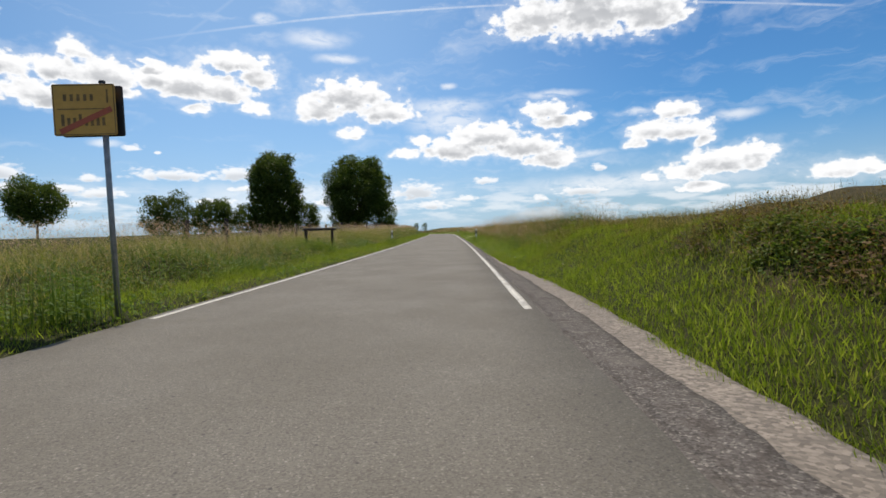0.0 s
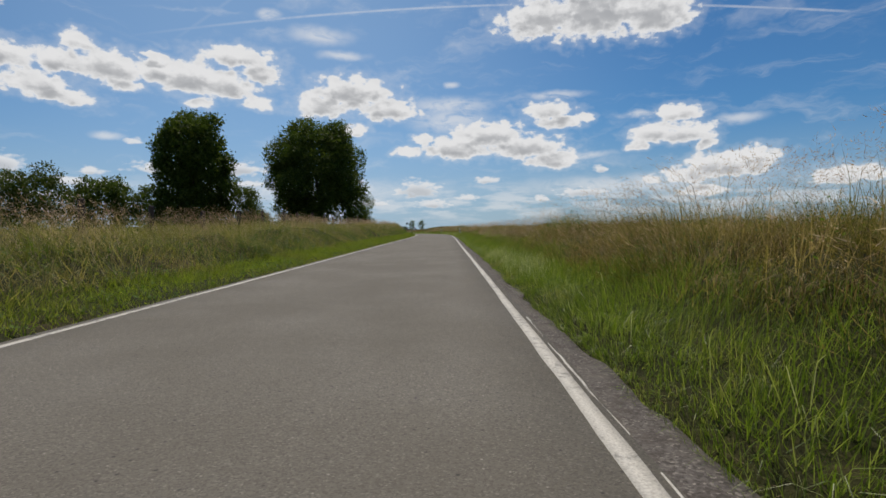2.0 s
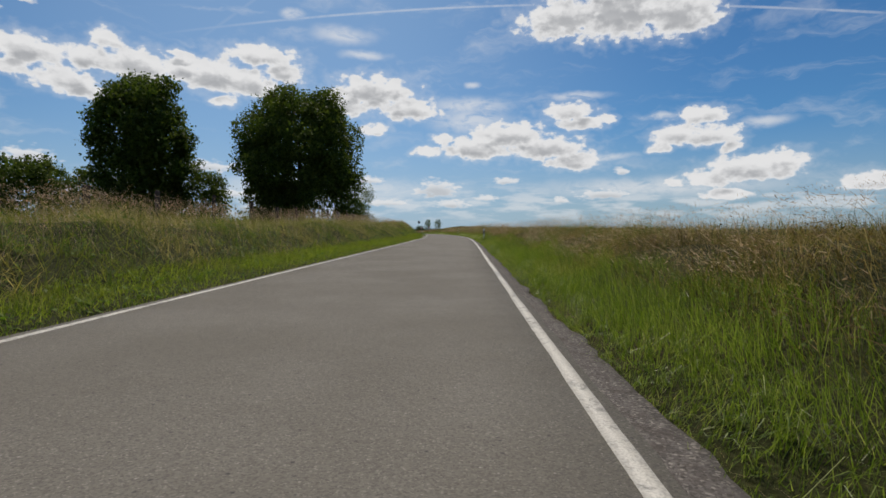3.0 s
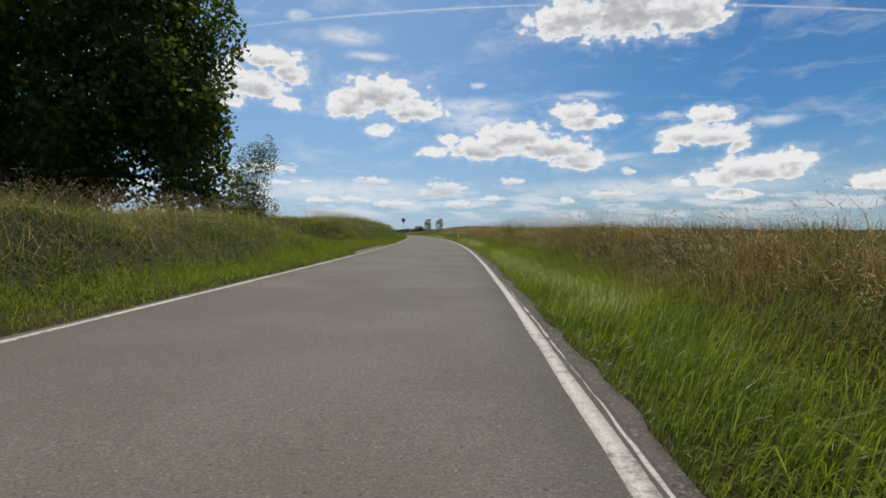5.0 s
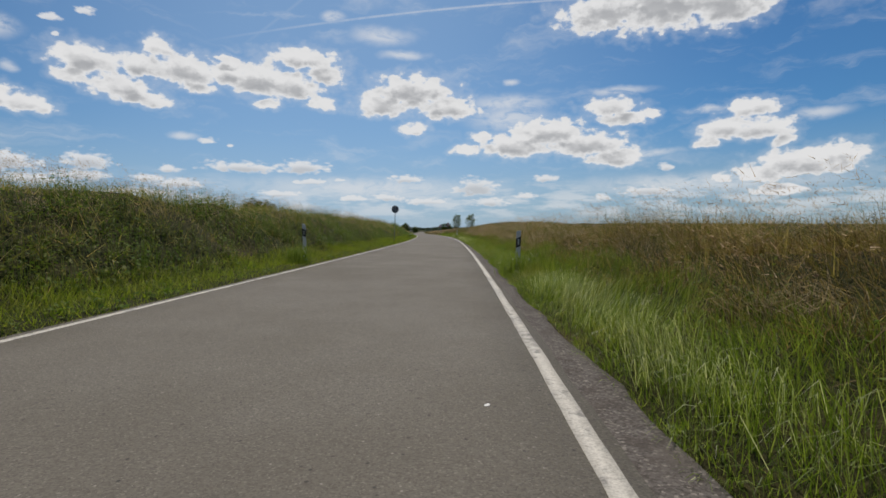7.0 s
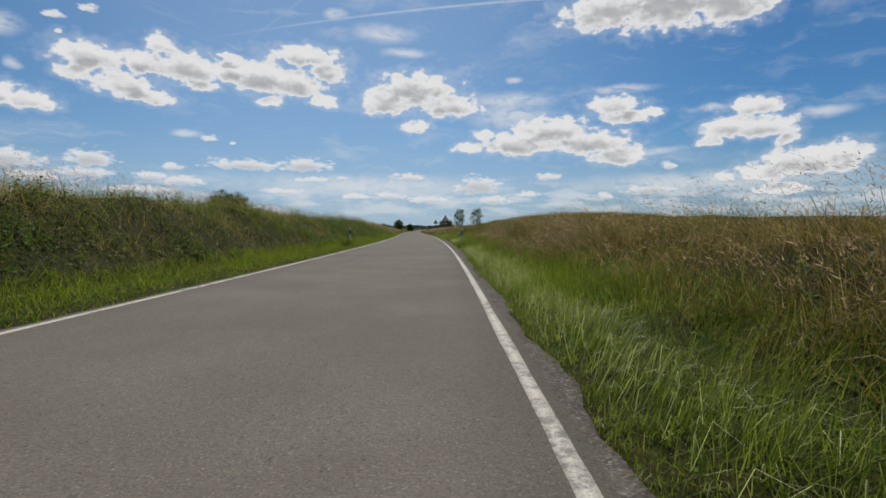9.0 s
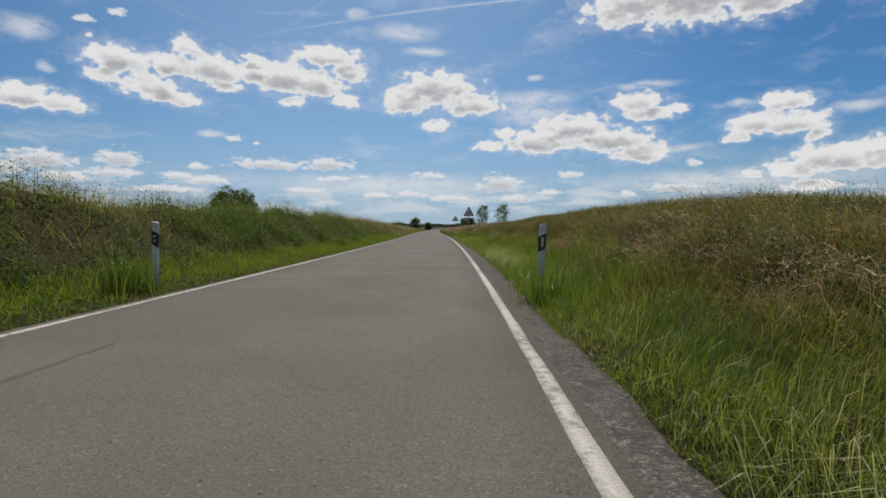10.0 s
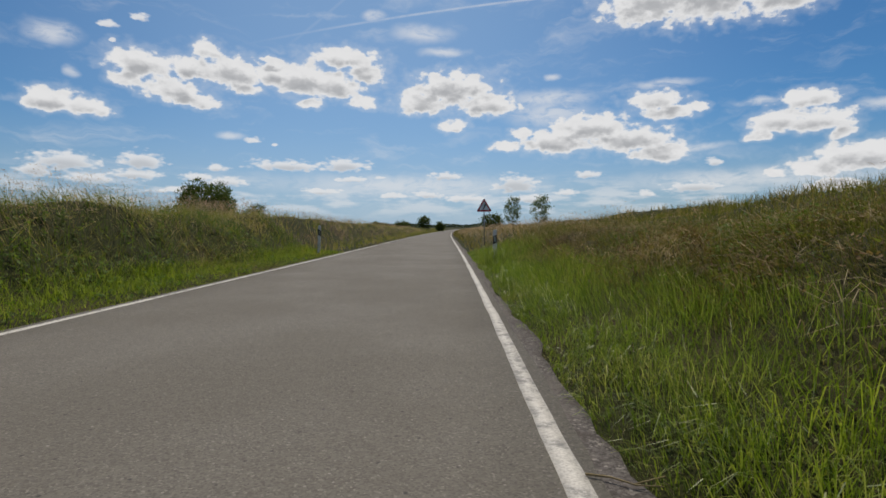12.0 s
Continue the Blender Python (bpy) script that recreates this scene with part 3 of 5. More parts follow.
def tube(bm, pts, radii, sides=10):
    """A tapered tube through pts, closed at both ends."""
    rings = []
    pts = [Vector(p) for p in pts]
    for i, p in enumerate(pts):
        d = (pts[min(i + 1, len(pts) - 1)] - pts[max(i - 1, 0)]).normalized()
        q = d.to_track_quat("Z", "Y")
        rings.append([bm.verts.new(p + q @ Vector((radii[i] * math.cos(6.28319 * k / sides), radii[i] * math.sin(6.28319 * k / sides), 0))) for k in range(sides)])
    for r0, r1 in zip(rings, rings[1:]):
        for k in range(sides):
            bm.faces.new((r0[k], r0[(k + 1) % sides], r1[(k + 1) % sides], r1[k]))
    bm.faces.new(rings[0][::-1])
    bm.faces.new(rings[-1])


def stroke(bm, pts, width, y0, y1):
    """A drawn line of that width in x and z, as a thin raised bar."""
    for (x0, z0), (x1, z1) in zip(pts, pts[1:]):
        d = math.hypot(x1 - x0, z1 - z0) or 1.0
        nx, nz = -(z1 - z0) / d * width / 2, (x1 - x0) / d * width / 2
        prism(bm, [(x0 + nx, z0 + nz), (x0 - nx, z0 - nz), (x1 - nx, z1 - nz), (x1 + nx, z1 + nz)], y0, y1)


def ring(bm, cx, cz, r, width, y0, y1, n=28):
    stroke(bm, [(cx + r * math.cos(6.28319 * k / n), cz + r * math.sin(6.28319 * k / n)) for k in range(n + 1)], width, y0, y1)


def rounded(points, r, n=5):
    """The polygon with its corners rounded."""
    out = []
    m = len(points)
    for i in range(m):
        p, a, b = Vector(points[i]), Vector(points[i - 1]), Vector(points[(i + 1) % m])
        u, v = (a - p).normalized(), (b - p).normalized()
        half = math.acos(max(-1, min(1, u.dot(v)))) / 2
        t = r / math.tan(half)
        c = p + (u + v).normalized() * (r / math.sin(half))
        s, e = p + u * t - c, p + v * t - c
        for k in range(n + 1):
            w = s.lerp(e, k / n).normalized() * r
            out.append(tuple(c + w))
    return out


# ---- ground, road and markings ----
s_rows = np.concatenate([[-3000, -1500, -700, -300, -150, -90], np.arange(-60, 380, 1.0), np.arange(380, 520, 4.0), [530, 560, 650, 800, 1000, 1400, 2000, 3000, 4000]])
o_cols = np.concatenate([[-3000, -1800, -1000, -600, -350, -220, -150, -110, -80, -60, -48, -38, -30, -25, -21, -18], np.arange(-16, -7.5, 0.5), np.arange(-7.5, -5.2, 0.2),
                         [-4.8, -3, -1.5, 0.0], np.arange(0.3, 2.6, 0.2), np.arange(2.7, 13, 0.5), [14, 16, 19, 23, 28, 35, 44, 60, 80, 110, 150, 220, 350, 600, 1000, 1800, 3000]])
ground = setting("ground", grid_mesh("ground", s_rows, o_cols, ground_height), SOIL, "grassy meadow ground with banks beside a country road", category="ground")



def ribbon(name, lo, hi, s, z0, mat, label, cols=5, wave=0.0, seed=1, category="road"):
    """A strip of road surface with uneven edges, a hand thick at its sides."""
    f = np.linspace(0, 1, cols)
    ss, ff = np.meshgrid(s, f, indexing="ij")
    a = lo + (vnoise(ss / 0.9, ss * 0 + seed) - 0.5) * 2 * wave + (vnoise(ss / 0.25, ss * 0 + seed + 7) - 0.5) * wave
    b = hi + (vnoise(ss / 0.8, ss * 0 + seed + 3) - 0.5) * 2 * wave + (vnoise(ss / 0.23, ss * 0 + seed + 9) - 0.5) * wave
    oo = a + (b - a) * ff
    top = at(ss.ravel(), oo.ravel(), z0).reshape(len(s), cols, 3)
    low = top.copy()
    low[:, :, 2] -= 0.06
    v = np.concatenate([low[:, :1], top, low[:, -1:]], 1)
    k = np.arange(v.shape[0] * v.shape[1]).reshape(v.shape[:2])
    quads = np.stack([k[:-1, :-1], k[:-1, 1:], k[1:, 1:], k[1:, :-1]], -1).reshape(-1, 4)
    return setting(name, np_mesh(name, v.reshape(-1, 3), [quads]), mat, label, category=category)


fine = np.concatenate([[-300, -150, -80], np.arange(-40, 320, 0.25), np.arange(320, 531, 3.0), [560, 620, 800]])
ribbon("road", ROAD_L, 0.14, fine, 0.0, ASPHALT, "worn grey asphalt country road with two lanes", 7, 0.02, 1)
ribbon("road_shoulder", 0.02, edge(fine)[:, None], fine, -0.004, PATCH, "darker patched asphalt strip along the road edge", 4, 0.06, 4)
ribbon("edge_line_left", LINE_L - 0.05, LINE_L + 0.05, fine[fine > 7.0], 0.004, PAINT, "worn white painted edge line", 2, 0.006, 6, "road marking")
for lo, hi, shift, sd in ((7.3, 245.5, 0.0, 8), (245.85, 900.0, 0.0, 9)):
    ribbon("edge_line_right", shift - 0.06, shift + 0.06, np.concatenate([[lo], fine[(fine > lo) & (fine < hi)], [min(hi, 800.0)]]), 0.004, PAINT, "worn white painted edge line", 2, 0.007, sd, "road marking")
for lo, hi in ((41.6, 43.0), (43.3, 44.6), (45.0, 47.3), (47.6, 48.8), (107.0, 109.1), (109.2, 112.4), (112.5, 114.0), (114.15, 118.0)):
    ribbon("old_line_trace", 0.100, 0.112, np.arange(lo, hi, 0.06), 0.004, PAINT, "broken remains of an older white edge line", 2, 0.014, 31, "road marking")
lay = np.arange(-20, 21.1, 0.25)
narrow = smooth(lay, 8, 20)[:, None]
ribbon("asphalt_patch", 0.16, 0.60 - 0.22 * narrow, lay, 0.001, PATCH, "crumbling dark asphalt patch at the road edge", 4, 0.035, 21)
ribbon("gravel_layby", 0.54 - 0.2 * narrow, 1.0 - 0.5 * narrow, lay, 0.0, GRAVEL, "stony gravel strip beside the asphalt", 6, 0.04, 11, "gravel")
acc = np.arange(131.4, 145.9, 0.25)
mouth = (smooth(acc, 131.4, 135.3) * smooth(acc, 145.9, 137.8))[:, None]
ribbon("gravel_access", -5.62 - 0.72 * mouth, -5.42, acc, 0.02, GRAVEL, "grey gravel mouth of a field track", 6, 0.10, 14, "gravel")
seam = np.arange(209.0, 224.0, 0.1)
ribbon("road_seam", -3.925, -3.91, seam, 0.003, SEAM, "thin faint sealed crack in the asphalt", 2, 0.03, 17, "road crack")


# ---- things beside the road ----
def heightat(s, o):
    return at(s, o, ground_height(s, o))


def stand(s, o, sink=0.0, turn=0.0, tilt=(0, 0)):
    p = heightat(s, o)
    return pose(p[0], p[1], p[2] - sink, tilt[0], tilt[1], heading(s) + turn)


def post_section(k=1.0):
    pts = [(-0.060, -0.035), (-0.045, -0.050), (0.045, -0.050), (0.060, -0.035), (0.020, 0.045), (0.0, 0.055), (-0.020, 0.045)]
    return [(x * k, y * k) for x, y in pts]


def slanted(bm, section, z0, z1, slope0, slope1):
    """An upright piece of that section whose ends slope along x."""
    a = [bm.verts.new((x, y, z0 + slope0 * x)) for x, y in section]
    b = [bm.verts.new((x, y, z1 + slope1 * x)) for x, y in section]
    bm.faces.new(a[::-1])
    bm.faces.new(b)
    n = len(section)
    for i in range(n):
        bm.faces.new((a[i], a[(i + 1) % n], b[(i + 1) % n], b[i]))


def delineator(m, right, label):
    k = 1 if right else -1
    ob = thing("delineator_post", label, "roadside post", m, "delineator posts along the road")
    bm = bmesh.new()
    slanted(bm, post_section(), -0.25, 1.02, 0.0, 0.28 * k)
    part("post_body", bm, WHITE, ob)
    bm = bmesh.new()
    slanted(bm, post_section(1.04), 0.60, 0.85, 0.5 * k, 0.5 * k)
    band = part("band", bm, BLACK, ob, "slanted black band")
    bm = bmesh.new()
    if right:
        prism(bm, rounded([(-0.02, 0.66), (0.02, 0.66), (0.02, 0.82), (-0.02, 0.82)], 0.006), -0.060, -0.052)
        part("reflector", bm, REFLECT, band, "white rectangular reflector")
    else:
        bm.free()
        for z in (0.69, 0.77):
            bm = bmesh.new()
            prism(bm, [(0.025 * math.cos(a * 0.5236), z + 0.025 * math.sin(a * 0.5236)) for a in range(12)], -0.060, -0.052)
            part("reflector", bm, REFLECT, band, "small round reflector")
    return ob


def planted(s, o, base, lean):
    """A pose whose foot lies base above the road's own level."""
    return stand(s, o, float(ground_height(s, o)) - base, 0, (0, lean))


for s, o, base, lean in ((43.2, 0.80, 0.13, 2.0), (105.6, 0.74, 0.08, -2.0), (165.0, 0.82, 0.08, 1.5), (227.5, 0.72, 0.15, 2.0), (281.5, 0.85, 0.05, -1.0)):
    delineator(planted(s, o, base, lean), True, "white plastic delineator post with black band in tall grass")
for s, o, base, lean in ((44.6, -6.2, 0.18, 1.0), (169.3, -6.0, 0.30, -2.0), (228.3, -6.0, 0.17, 1.0), (287.6, -6.1, 0.2, 2.0)):
    delineator(planted(s, o, base, lean), False, "white plastic delineator post with black band on a grassy verge")


def pole(ob, height, r=0.03, lean=0.0):
    bm = bmesh.new()
    tube(bm, [(0, 0, -0.4), (lean * height / 2, 0, height / 2), (lean * height, 0, height)], [r, r, r], 14)
    return part("pole", bm, STEEL, ob, "galvanised tube", True)


def clamps(ob, zs, r=0.03):
    for z in zs:
        bm = bmesh.new()
        tube(bm, [(0, 0, z - 0.02), (0, 0, z + 0.02)], [r + 0.006, r + 0.006], 12)
        prism(bm, [(-0.06, z - 0.015), (0.06, z - 0.015), (0.06, z + 0.015), (-0.06, z + 0.015)], -r - 0.012, -r)
        part("clamp", bm, STEEL, ob)


def triangle(side, cz, r):
    h = side * 0.866
    return rounded([(-side / 2, cz), (side / 2, cz), (0, cz + h)], r)


def warning_sign(name, label, m, low, symbol):
    ob = thing(name, label, "traffic sign", m)
    top = low + 0.74
    pole(ob, top)
    clamps(ob, (low + 0.12, low + 0.45))
    bm = bmesh.new()
    prism(bm, triangle(0.93, low - 0.01, 0.05), -0.050, -0.042)
    plate = part("plate", bm, BACK, ob, "triangular metal plate")
    bm = bmesh.new()
    prism(bm, triangle(0.90, low, 0.04), -0.054, -0.050)
    part("border", bm, RED, plate, "red border")
    bm = bmesh.new()
    prism(bm, triangle(0.60, low + 0.09, 0.02), -0.058, -0.054)
    part("panel", bm, SHEET, plate, "white reflective field")
    bm = bmesh.new()
    symbol(bm, low)
    part("symbol", bm, INK, plate, "black symbol")
    return ob


def bicycle(bm, low):
    z, a, b = low + 0.185, -0.060, -0.058
    for cx in (-0.115, 0.115):
        ring(bm, cx, z, 0.068, 0.014, a, b)
    stroke(bm, [(-0.115, z), (-0.065, z + 0.115), (0.075, z + 0.115), (-0.005, z + 0.005), (-0.115, z)], 0.013, a, b)
    stroke(bm, [(-0.005, z + 0.005), (-0.072, z + 0.150)], 0.013, a, b)
    stroke(bm, [(0.115, z), (0.068, z + 0.150)], 0.013, a, b)
    stroke(bm, [(-0.105, z + 0.152), (-0.045, z + 0.152)], 0.018, a, b)
    stroke(bm, [(0.045, z + 0.172), (0.068, z + 0.150), (0.10, z + 0.150)], 0.013, a, b)


def crossing(bm, low):
    a, b = -0.060, -0.058
    stroke(bm, [(-0.05, low + 0.12), (-0.05, low + 0.22), (0.05, low + 0.30), (0.05, low + 0.40)], 0.055, a, b)
    stroke(bm, [(-0.02, low + 0.36), (0.05, low + 0.44), (0.12, low + 0.36)], 0.03, a, b)


def upright(s, o, turn=0.0, lean=0.0):
    """A pose on the ground with its height above the road returned too."""
    g = float(ground_height(s, o))
    return stand(s, o, 0, turn, (0, lean)), g


m, g = upright(263.0, 1.2, 3, 0.6)
warning_sign("cycle_warning_sign", "red-bordered triangular warning sign with black bicycle on steel pole", m, 2.08 - g, bicycle)
m, g = upright(296.5, 1.6, 3, -1.0)
warning_sign("warning_sign", "red-bordered triangular warning sign on a steel pole in grass", m, 2.12 - g, crossing)

# round sign seen from its back
m, g = upright(201.0, -6.25, 28, 2.2)
ob = thing("round_sign", "grey back of a round traffic sign on a steel pole", "traffic sign", m)
c = 3.1 - g
pole(ob, c + 0.3)
clamps(ob, (c - 0.16, c + 0.16))
bm = bmesh.new()
prism(bm, [(0.35 * math.cos(k * 0.19635), c + 0.35 * math.sin(k * 0.19635)) for k in range(32)], 0.042, 0.048)
disc = part("disc", bm, BACK, ob, "grey metal back")
bm = bmesh.new()
ring(bm, 0, c, 0.35, 0.02, 0.034, 0.05, 36)
part("rim", bm, STEEL, disc)

# yellow place-name board with a red bar struck through its lower name
m, g = upright(7.25, -5.74, 9, -1.2)
ob = thing("place_name_sign", "yellow place name board, lower name struck through red, on steel pole", "traffic sign", m)
z0 = 2.57 - g
pole(ob, z0 + 0.73, 0.038)
clamps(ob, (z0 + 0.12, z0 + 0.55), 0.038)
X0, X1 = -0.62, 0.18
bm = bmesh.new()
prism(bm, rounded([(X0, z0), (X1, z0), (X1, z0 + 0.70), (X0, z0 + 0.70)], 0.03), -0.064, -0.046)
board = part("board", bm, YELLOW, ob, "faded yellow board")
bm = bmesh.new()
prism(bm, rounded([(X0 + 0.05, z0), (X1 + 0.055, z0), (X1 + 0.055, z0 + 0.70), (X0 + 0.05, z0 + 0.70)], 0.03), 0.046, 0.066)
part("rear_board", bm, BLACK, ob, "dark board mounted behind")
bm = bmesh.new()
for a, b in (((X0 + 0.015, z0 + 0.015), (X1 - 0.015, z0 + 0.015)), ((X1 - 0.015, z0 + 0.015), (X1 - 0.015, z0 + 0.685)),
             ((X1 - 0.015, z0 + 0.685), (X0 + 0.015, z0 + 0.685)), ((X0 + 0.015, z0 + 0.685), (X0 + 0.015, z0 + 0.015))):
    stroke(bm, [a, b], 0.012, -0.067, -0.064)
stroke(bm, [(X0 + 0.06, z0 + 0.36), (X1 - 0.06, z0 + 0.36)], 0.012, -0.067, -0.064)
part("border", bm, FADEDINK, board, "thin black border and divider")
for k in range(8):
    bm = bmesh.new()
    x = X0 + 0.12 + k * 0.074
    stroke(bm, [(x, z0 + 0.13), (x, z0 + (0.29 if k in (0, 3, 6) else 0.24))], 0.038, -0.067, -0.064)
    part("letter_bar", bm, FADEDINK, board)
for k in range(5):
    bm = bmesh.new()
    x = X0 + 0.16 + k * 0.085
    stroke(bm, [(x, z0 + 0.47), (x, z0 + 0.56)], 0.04, -0.067, -0.064)
    part("letter_bar", bm, FADEDINK, board)
bm = bmesh.new()
stroke(bm, [(X1 - 0.10, z0 + 0.44), (X1 - 0.10, z0 + 0.62)], 0.022, -0.067, -0.064)
part("arrow_bar", bm, FADEDINK, board)
bm = bmesh.new()
stroke(bm, [(X0 + 0.08, z0 + 0.05), (X1 - 0.05, z0 + 0.36)], 0.075, -0.071, -0.067)
part("strike_bar", bm, FADED, board, "faded red diagonal bar")
bm = bmesh.new()
tube(bm, [(0, 0, z0 + 0.73), (0, 0, z0 + 0.755)], [0.046, 0.04], 12)
part("pole_cap", bm, BLACK, ob)

# scraps lying on the road
for k, (s, o, size) in enumerate(((154.5, -0.52, 0.016), (245.6, -3.1, 0.018))):
    p = at(s, o, 0.004)
    ob = thing("paper_scrap", "small crumpled white scrap lying on grey asphalt", "litter", pose(p[0], p[1], p[2], 0, 0, 30 + 70 * k), "litter on the road")
    bm = bmesh.new()
    bmesh.ops.create_icosphere(bm, subdivisions=2, radius=size)
    for v in bm.verts:
        v.co = Vector((v.co.x * 1.4, v.co.y, max(0.0, v.co.z * 0.35 + 0.006 * math.sin(60 * v.co.x + 40 * v.co.y))))
    part("paper", bm, WHITE, ob)
p = at(267.4, 0.2, 0.004)
ob = thing("twig", "pale forked dry twig at the asphalt edge", "twig", pose(p[0], p[1], p[2], 0, 0, -20))
for pts, r in ((((-0.16, 0, 0.008), (-0.05, 0.015, 0.014), (0.06, 0.0, 0.012), (0.17, 0.03, 0.02)), 0.006), (((0.05, 0.0, 0.012), (0.10, 0.05, 0.02), (0.16, 0.11, 0.03)), 0.004)):
    bm = bmesh.new()
    tube(bm, pts, [r * (1 - 0.2 * i) for i in range(len(pts))], 7)
    part("stem", bm, STRAW, ob, "", True)

# old pasture fence on the left bank
rng = np.random.default_rng(21)
for i, s in enumerate(np.arange(21.9, 123.0, 4.1)):
    s = float(s + rng.uniform(-0.35, 0.35))
    o = float(-12.4 + rng.uniform(-0.15, 0.15))
    ob = thing("fence_post", "weathered dark wooden fence post standing in tall dry grass", "fence post",
               stand(s, o, 0, rng.uniform(-40, 40), (rng.uniform(-5, 5), rng.uniform(-5, 5))), "pasture fence posts")
    h, r = float(rng.uniform(1.12, 1.32)), float(rng.uniform(0.09, 0.12))
    bm = bmesh.new()
    tube(bm, [(0, 0, -0.35), (0.01, 0, h * 0.5), (0.0, 0.01, h - 0.02), (0.004, 0.01, h)], [r * 1.08, r, r * 0.96, r * 0.7], 9)
    part("post", bm, POSTWOOD, ob)
ob = thing("fence_rail", "weathered wooden rail on two stout posts in tall grass", "fence rail", stand(26.3, -7.8, 0, 4))
bm = bmesh.new()
tube(bm, [(-0.80, 0, 1.02), (-0.2, 0.01, 1.00), (0.4, 0.0, 1.01), (0.85, 0.02, 0.98)], [0.062, 0.068, 0.064, 0.055], 9)
part("rail", bm, POSTWOOD, ob)
for x, r in ((-0.68, 0.085), (0.62, 0.065)):
    bm = bmesh.new()
    tube(bm, [(x, 0.12, -0.3), (x, 0.125, 0.6), (x + 0.01, 0.12, 1.04), (x + 0.01, 0.12, 1.06)], [r * 1.05, r, r * 0.96, r * 0.7], 9)
    part("rail_post", bm, POSTWOOD, ob)


# ---- trees and shrubs ----
def leaf_cloud(lobes, clumps, per, spread, size, rng, inner=0.25, droop=0.0):
    """Leaves gathered in clumps over the shells of the lobes: an array of leaf corners."""
    lobes = np.asarray(lobes, float)
    w = (lobes[:, 3] * lobes[:, 4] + lobes[:, 4] * lobes[:, 5] + lobes[:, 3] * lobes[:, 5])
    pick = rng.choice(len(lobes), clumps, p=w / w.sum())
    d = rng.normal(size=(clumps, 3))
    d /= np.linalg.norm(d, axis=1)[:, None]
    rad = np.where(rng.random(clumps) < inner, rng.uniform(0.25, 0.85, clumps), rng.uniform(0.80, 1.0, clumps))
    c = lobes[pick, :3] + d * lobes[pick, 3:6] * rad[:, None]
    n = clumps * per
    size_k = rng.uniform(0.6, 1.35, clumps)
    p = np.repeat(c, per, 0) + rng.normal(size=(n, 3)) * (spread * np.repeat(size_k, per))[:, None] * np.array([1, 1, 0.7])
    ax = rng.normal(size=(n, 3))
    ax[:, 2] -= droop
    ax /= np.linalg.norm(ax, axis=1)[:, None]
    up = rng.normal(size=(n, 3)) + np.array([0, 0, 1.2])
    side = np.cross(ax, up)
    side /= np.linalg.norm(side, axis=1)[:, None] + 1e-9
    L = (size * rng.uniform(0.65, 1.35, n))[:, None]
    v = np.stack([p, p + ax * L * 0.5 + side * L * 0.33, p + ax * L, p + ax * L * 0.5 - side * L * 0.33], 1)
    return v.reshape(-1, 3), np.arange(4 * n).reshape(-1, 4)


def tree(name, label, s, o, lobes, clumps, per, spread, size, mat, trunk=(0.35, 4.0), seed=1, category="tree", inner=0.25, limbs=7, droop=0.2, notch=None):
    rng = np.random.default_rng(seed)
    p = heightat(s, o)
    ob = thing(name, label, category, pose(p[0], p[1], p[2] - 0.05, 0, 0, 0))
    v, f = leaf_cloud(lobes, clumps, per, spread, size, rng, inner, droop)
    if notch:  # an opening beside the trunk through which the sky shows
        c = v.reshape(-1, 4, 3).mean(1)
        u = 0.91 * c[:, 0] + 0.42 * c[:, 1]
        keep = ~((u > notch[0]) & (u < notch[1]) & (c[:, 2] < notch[2] - 0.5 * np.abs(u - (notch[0] + notch[1]) / 2) + 1.2 * (vnoise(c[:, 0] / 0.9, c[:, 2] / 0.9, 71) - 0.5)))
        keep |= rng.random(len(keep)) < 0.20
        v = v.reshape(-1, 4, 3)[keep].reshape(-1, 3)
        f = np.arange(len(v)).reshape(-1, 4)
    v[:, 2] = np.maximum(v[:, 2], 0.05)
    part("crown", np_mesh("crown", v, [f]), mat, ob)
    lobes = np.asarray(lobes, float)
    top = lobes[np.argmax(lobes[:, 2])]
    r, h = trunk
    bm = bmesh.new()
    tube(bm, [(0, 0, -0.4), (0, 0, 0.25), (0.02 * h, 0, h * 0.5), (0.03 * h, 0.02 * h, h), (top[0] * 0.6, top[1] * 0.6, top[2])], [r * 1.5, r * 1.1, r * 0.9, r * 0.7, r * 0.15], 10)
    part("trunk", bm, BARK, ob, "dark brown trunk", True)
    for i in range(limbs):
        q = lobes[i % len(lobes)]
        d = rng.normal(size=3)
        d /= np.linalg.norm(d)
        e = q[:3] + d * q[3:6] * 0.6
        z = h * rng.uniform(0.55, 1.0)
        mid = (e * 0.5 + np.array([0, 0, z]) * 0.5 + rng.normal(size=3) * 0.25)
        bm = bmesh.new()
        tube(bm, [(0.02 * h, 0, z), tuple(mid), tuple(e)], [r * 0.38, r * 0.24, r * 0.05], 6)
        part("limb", bm, BARK, ob, "", True)
    return ob


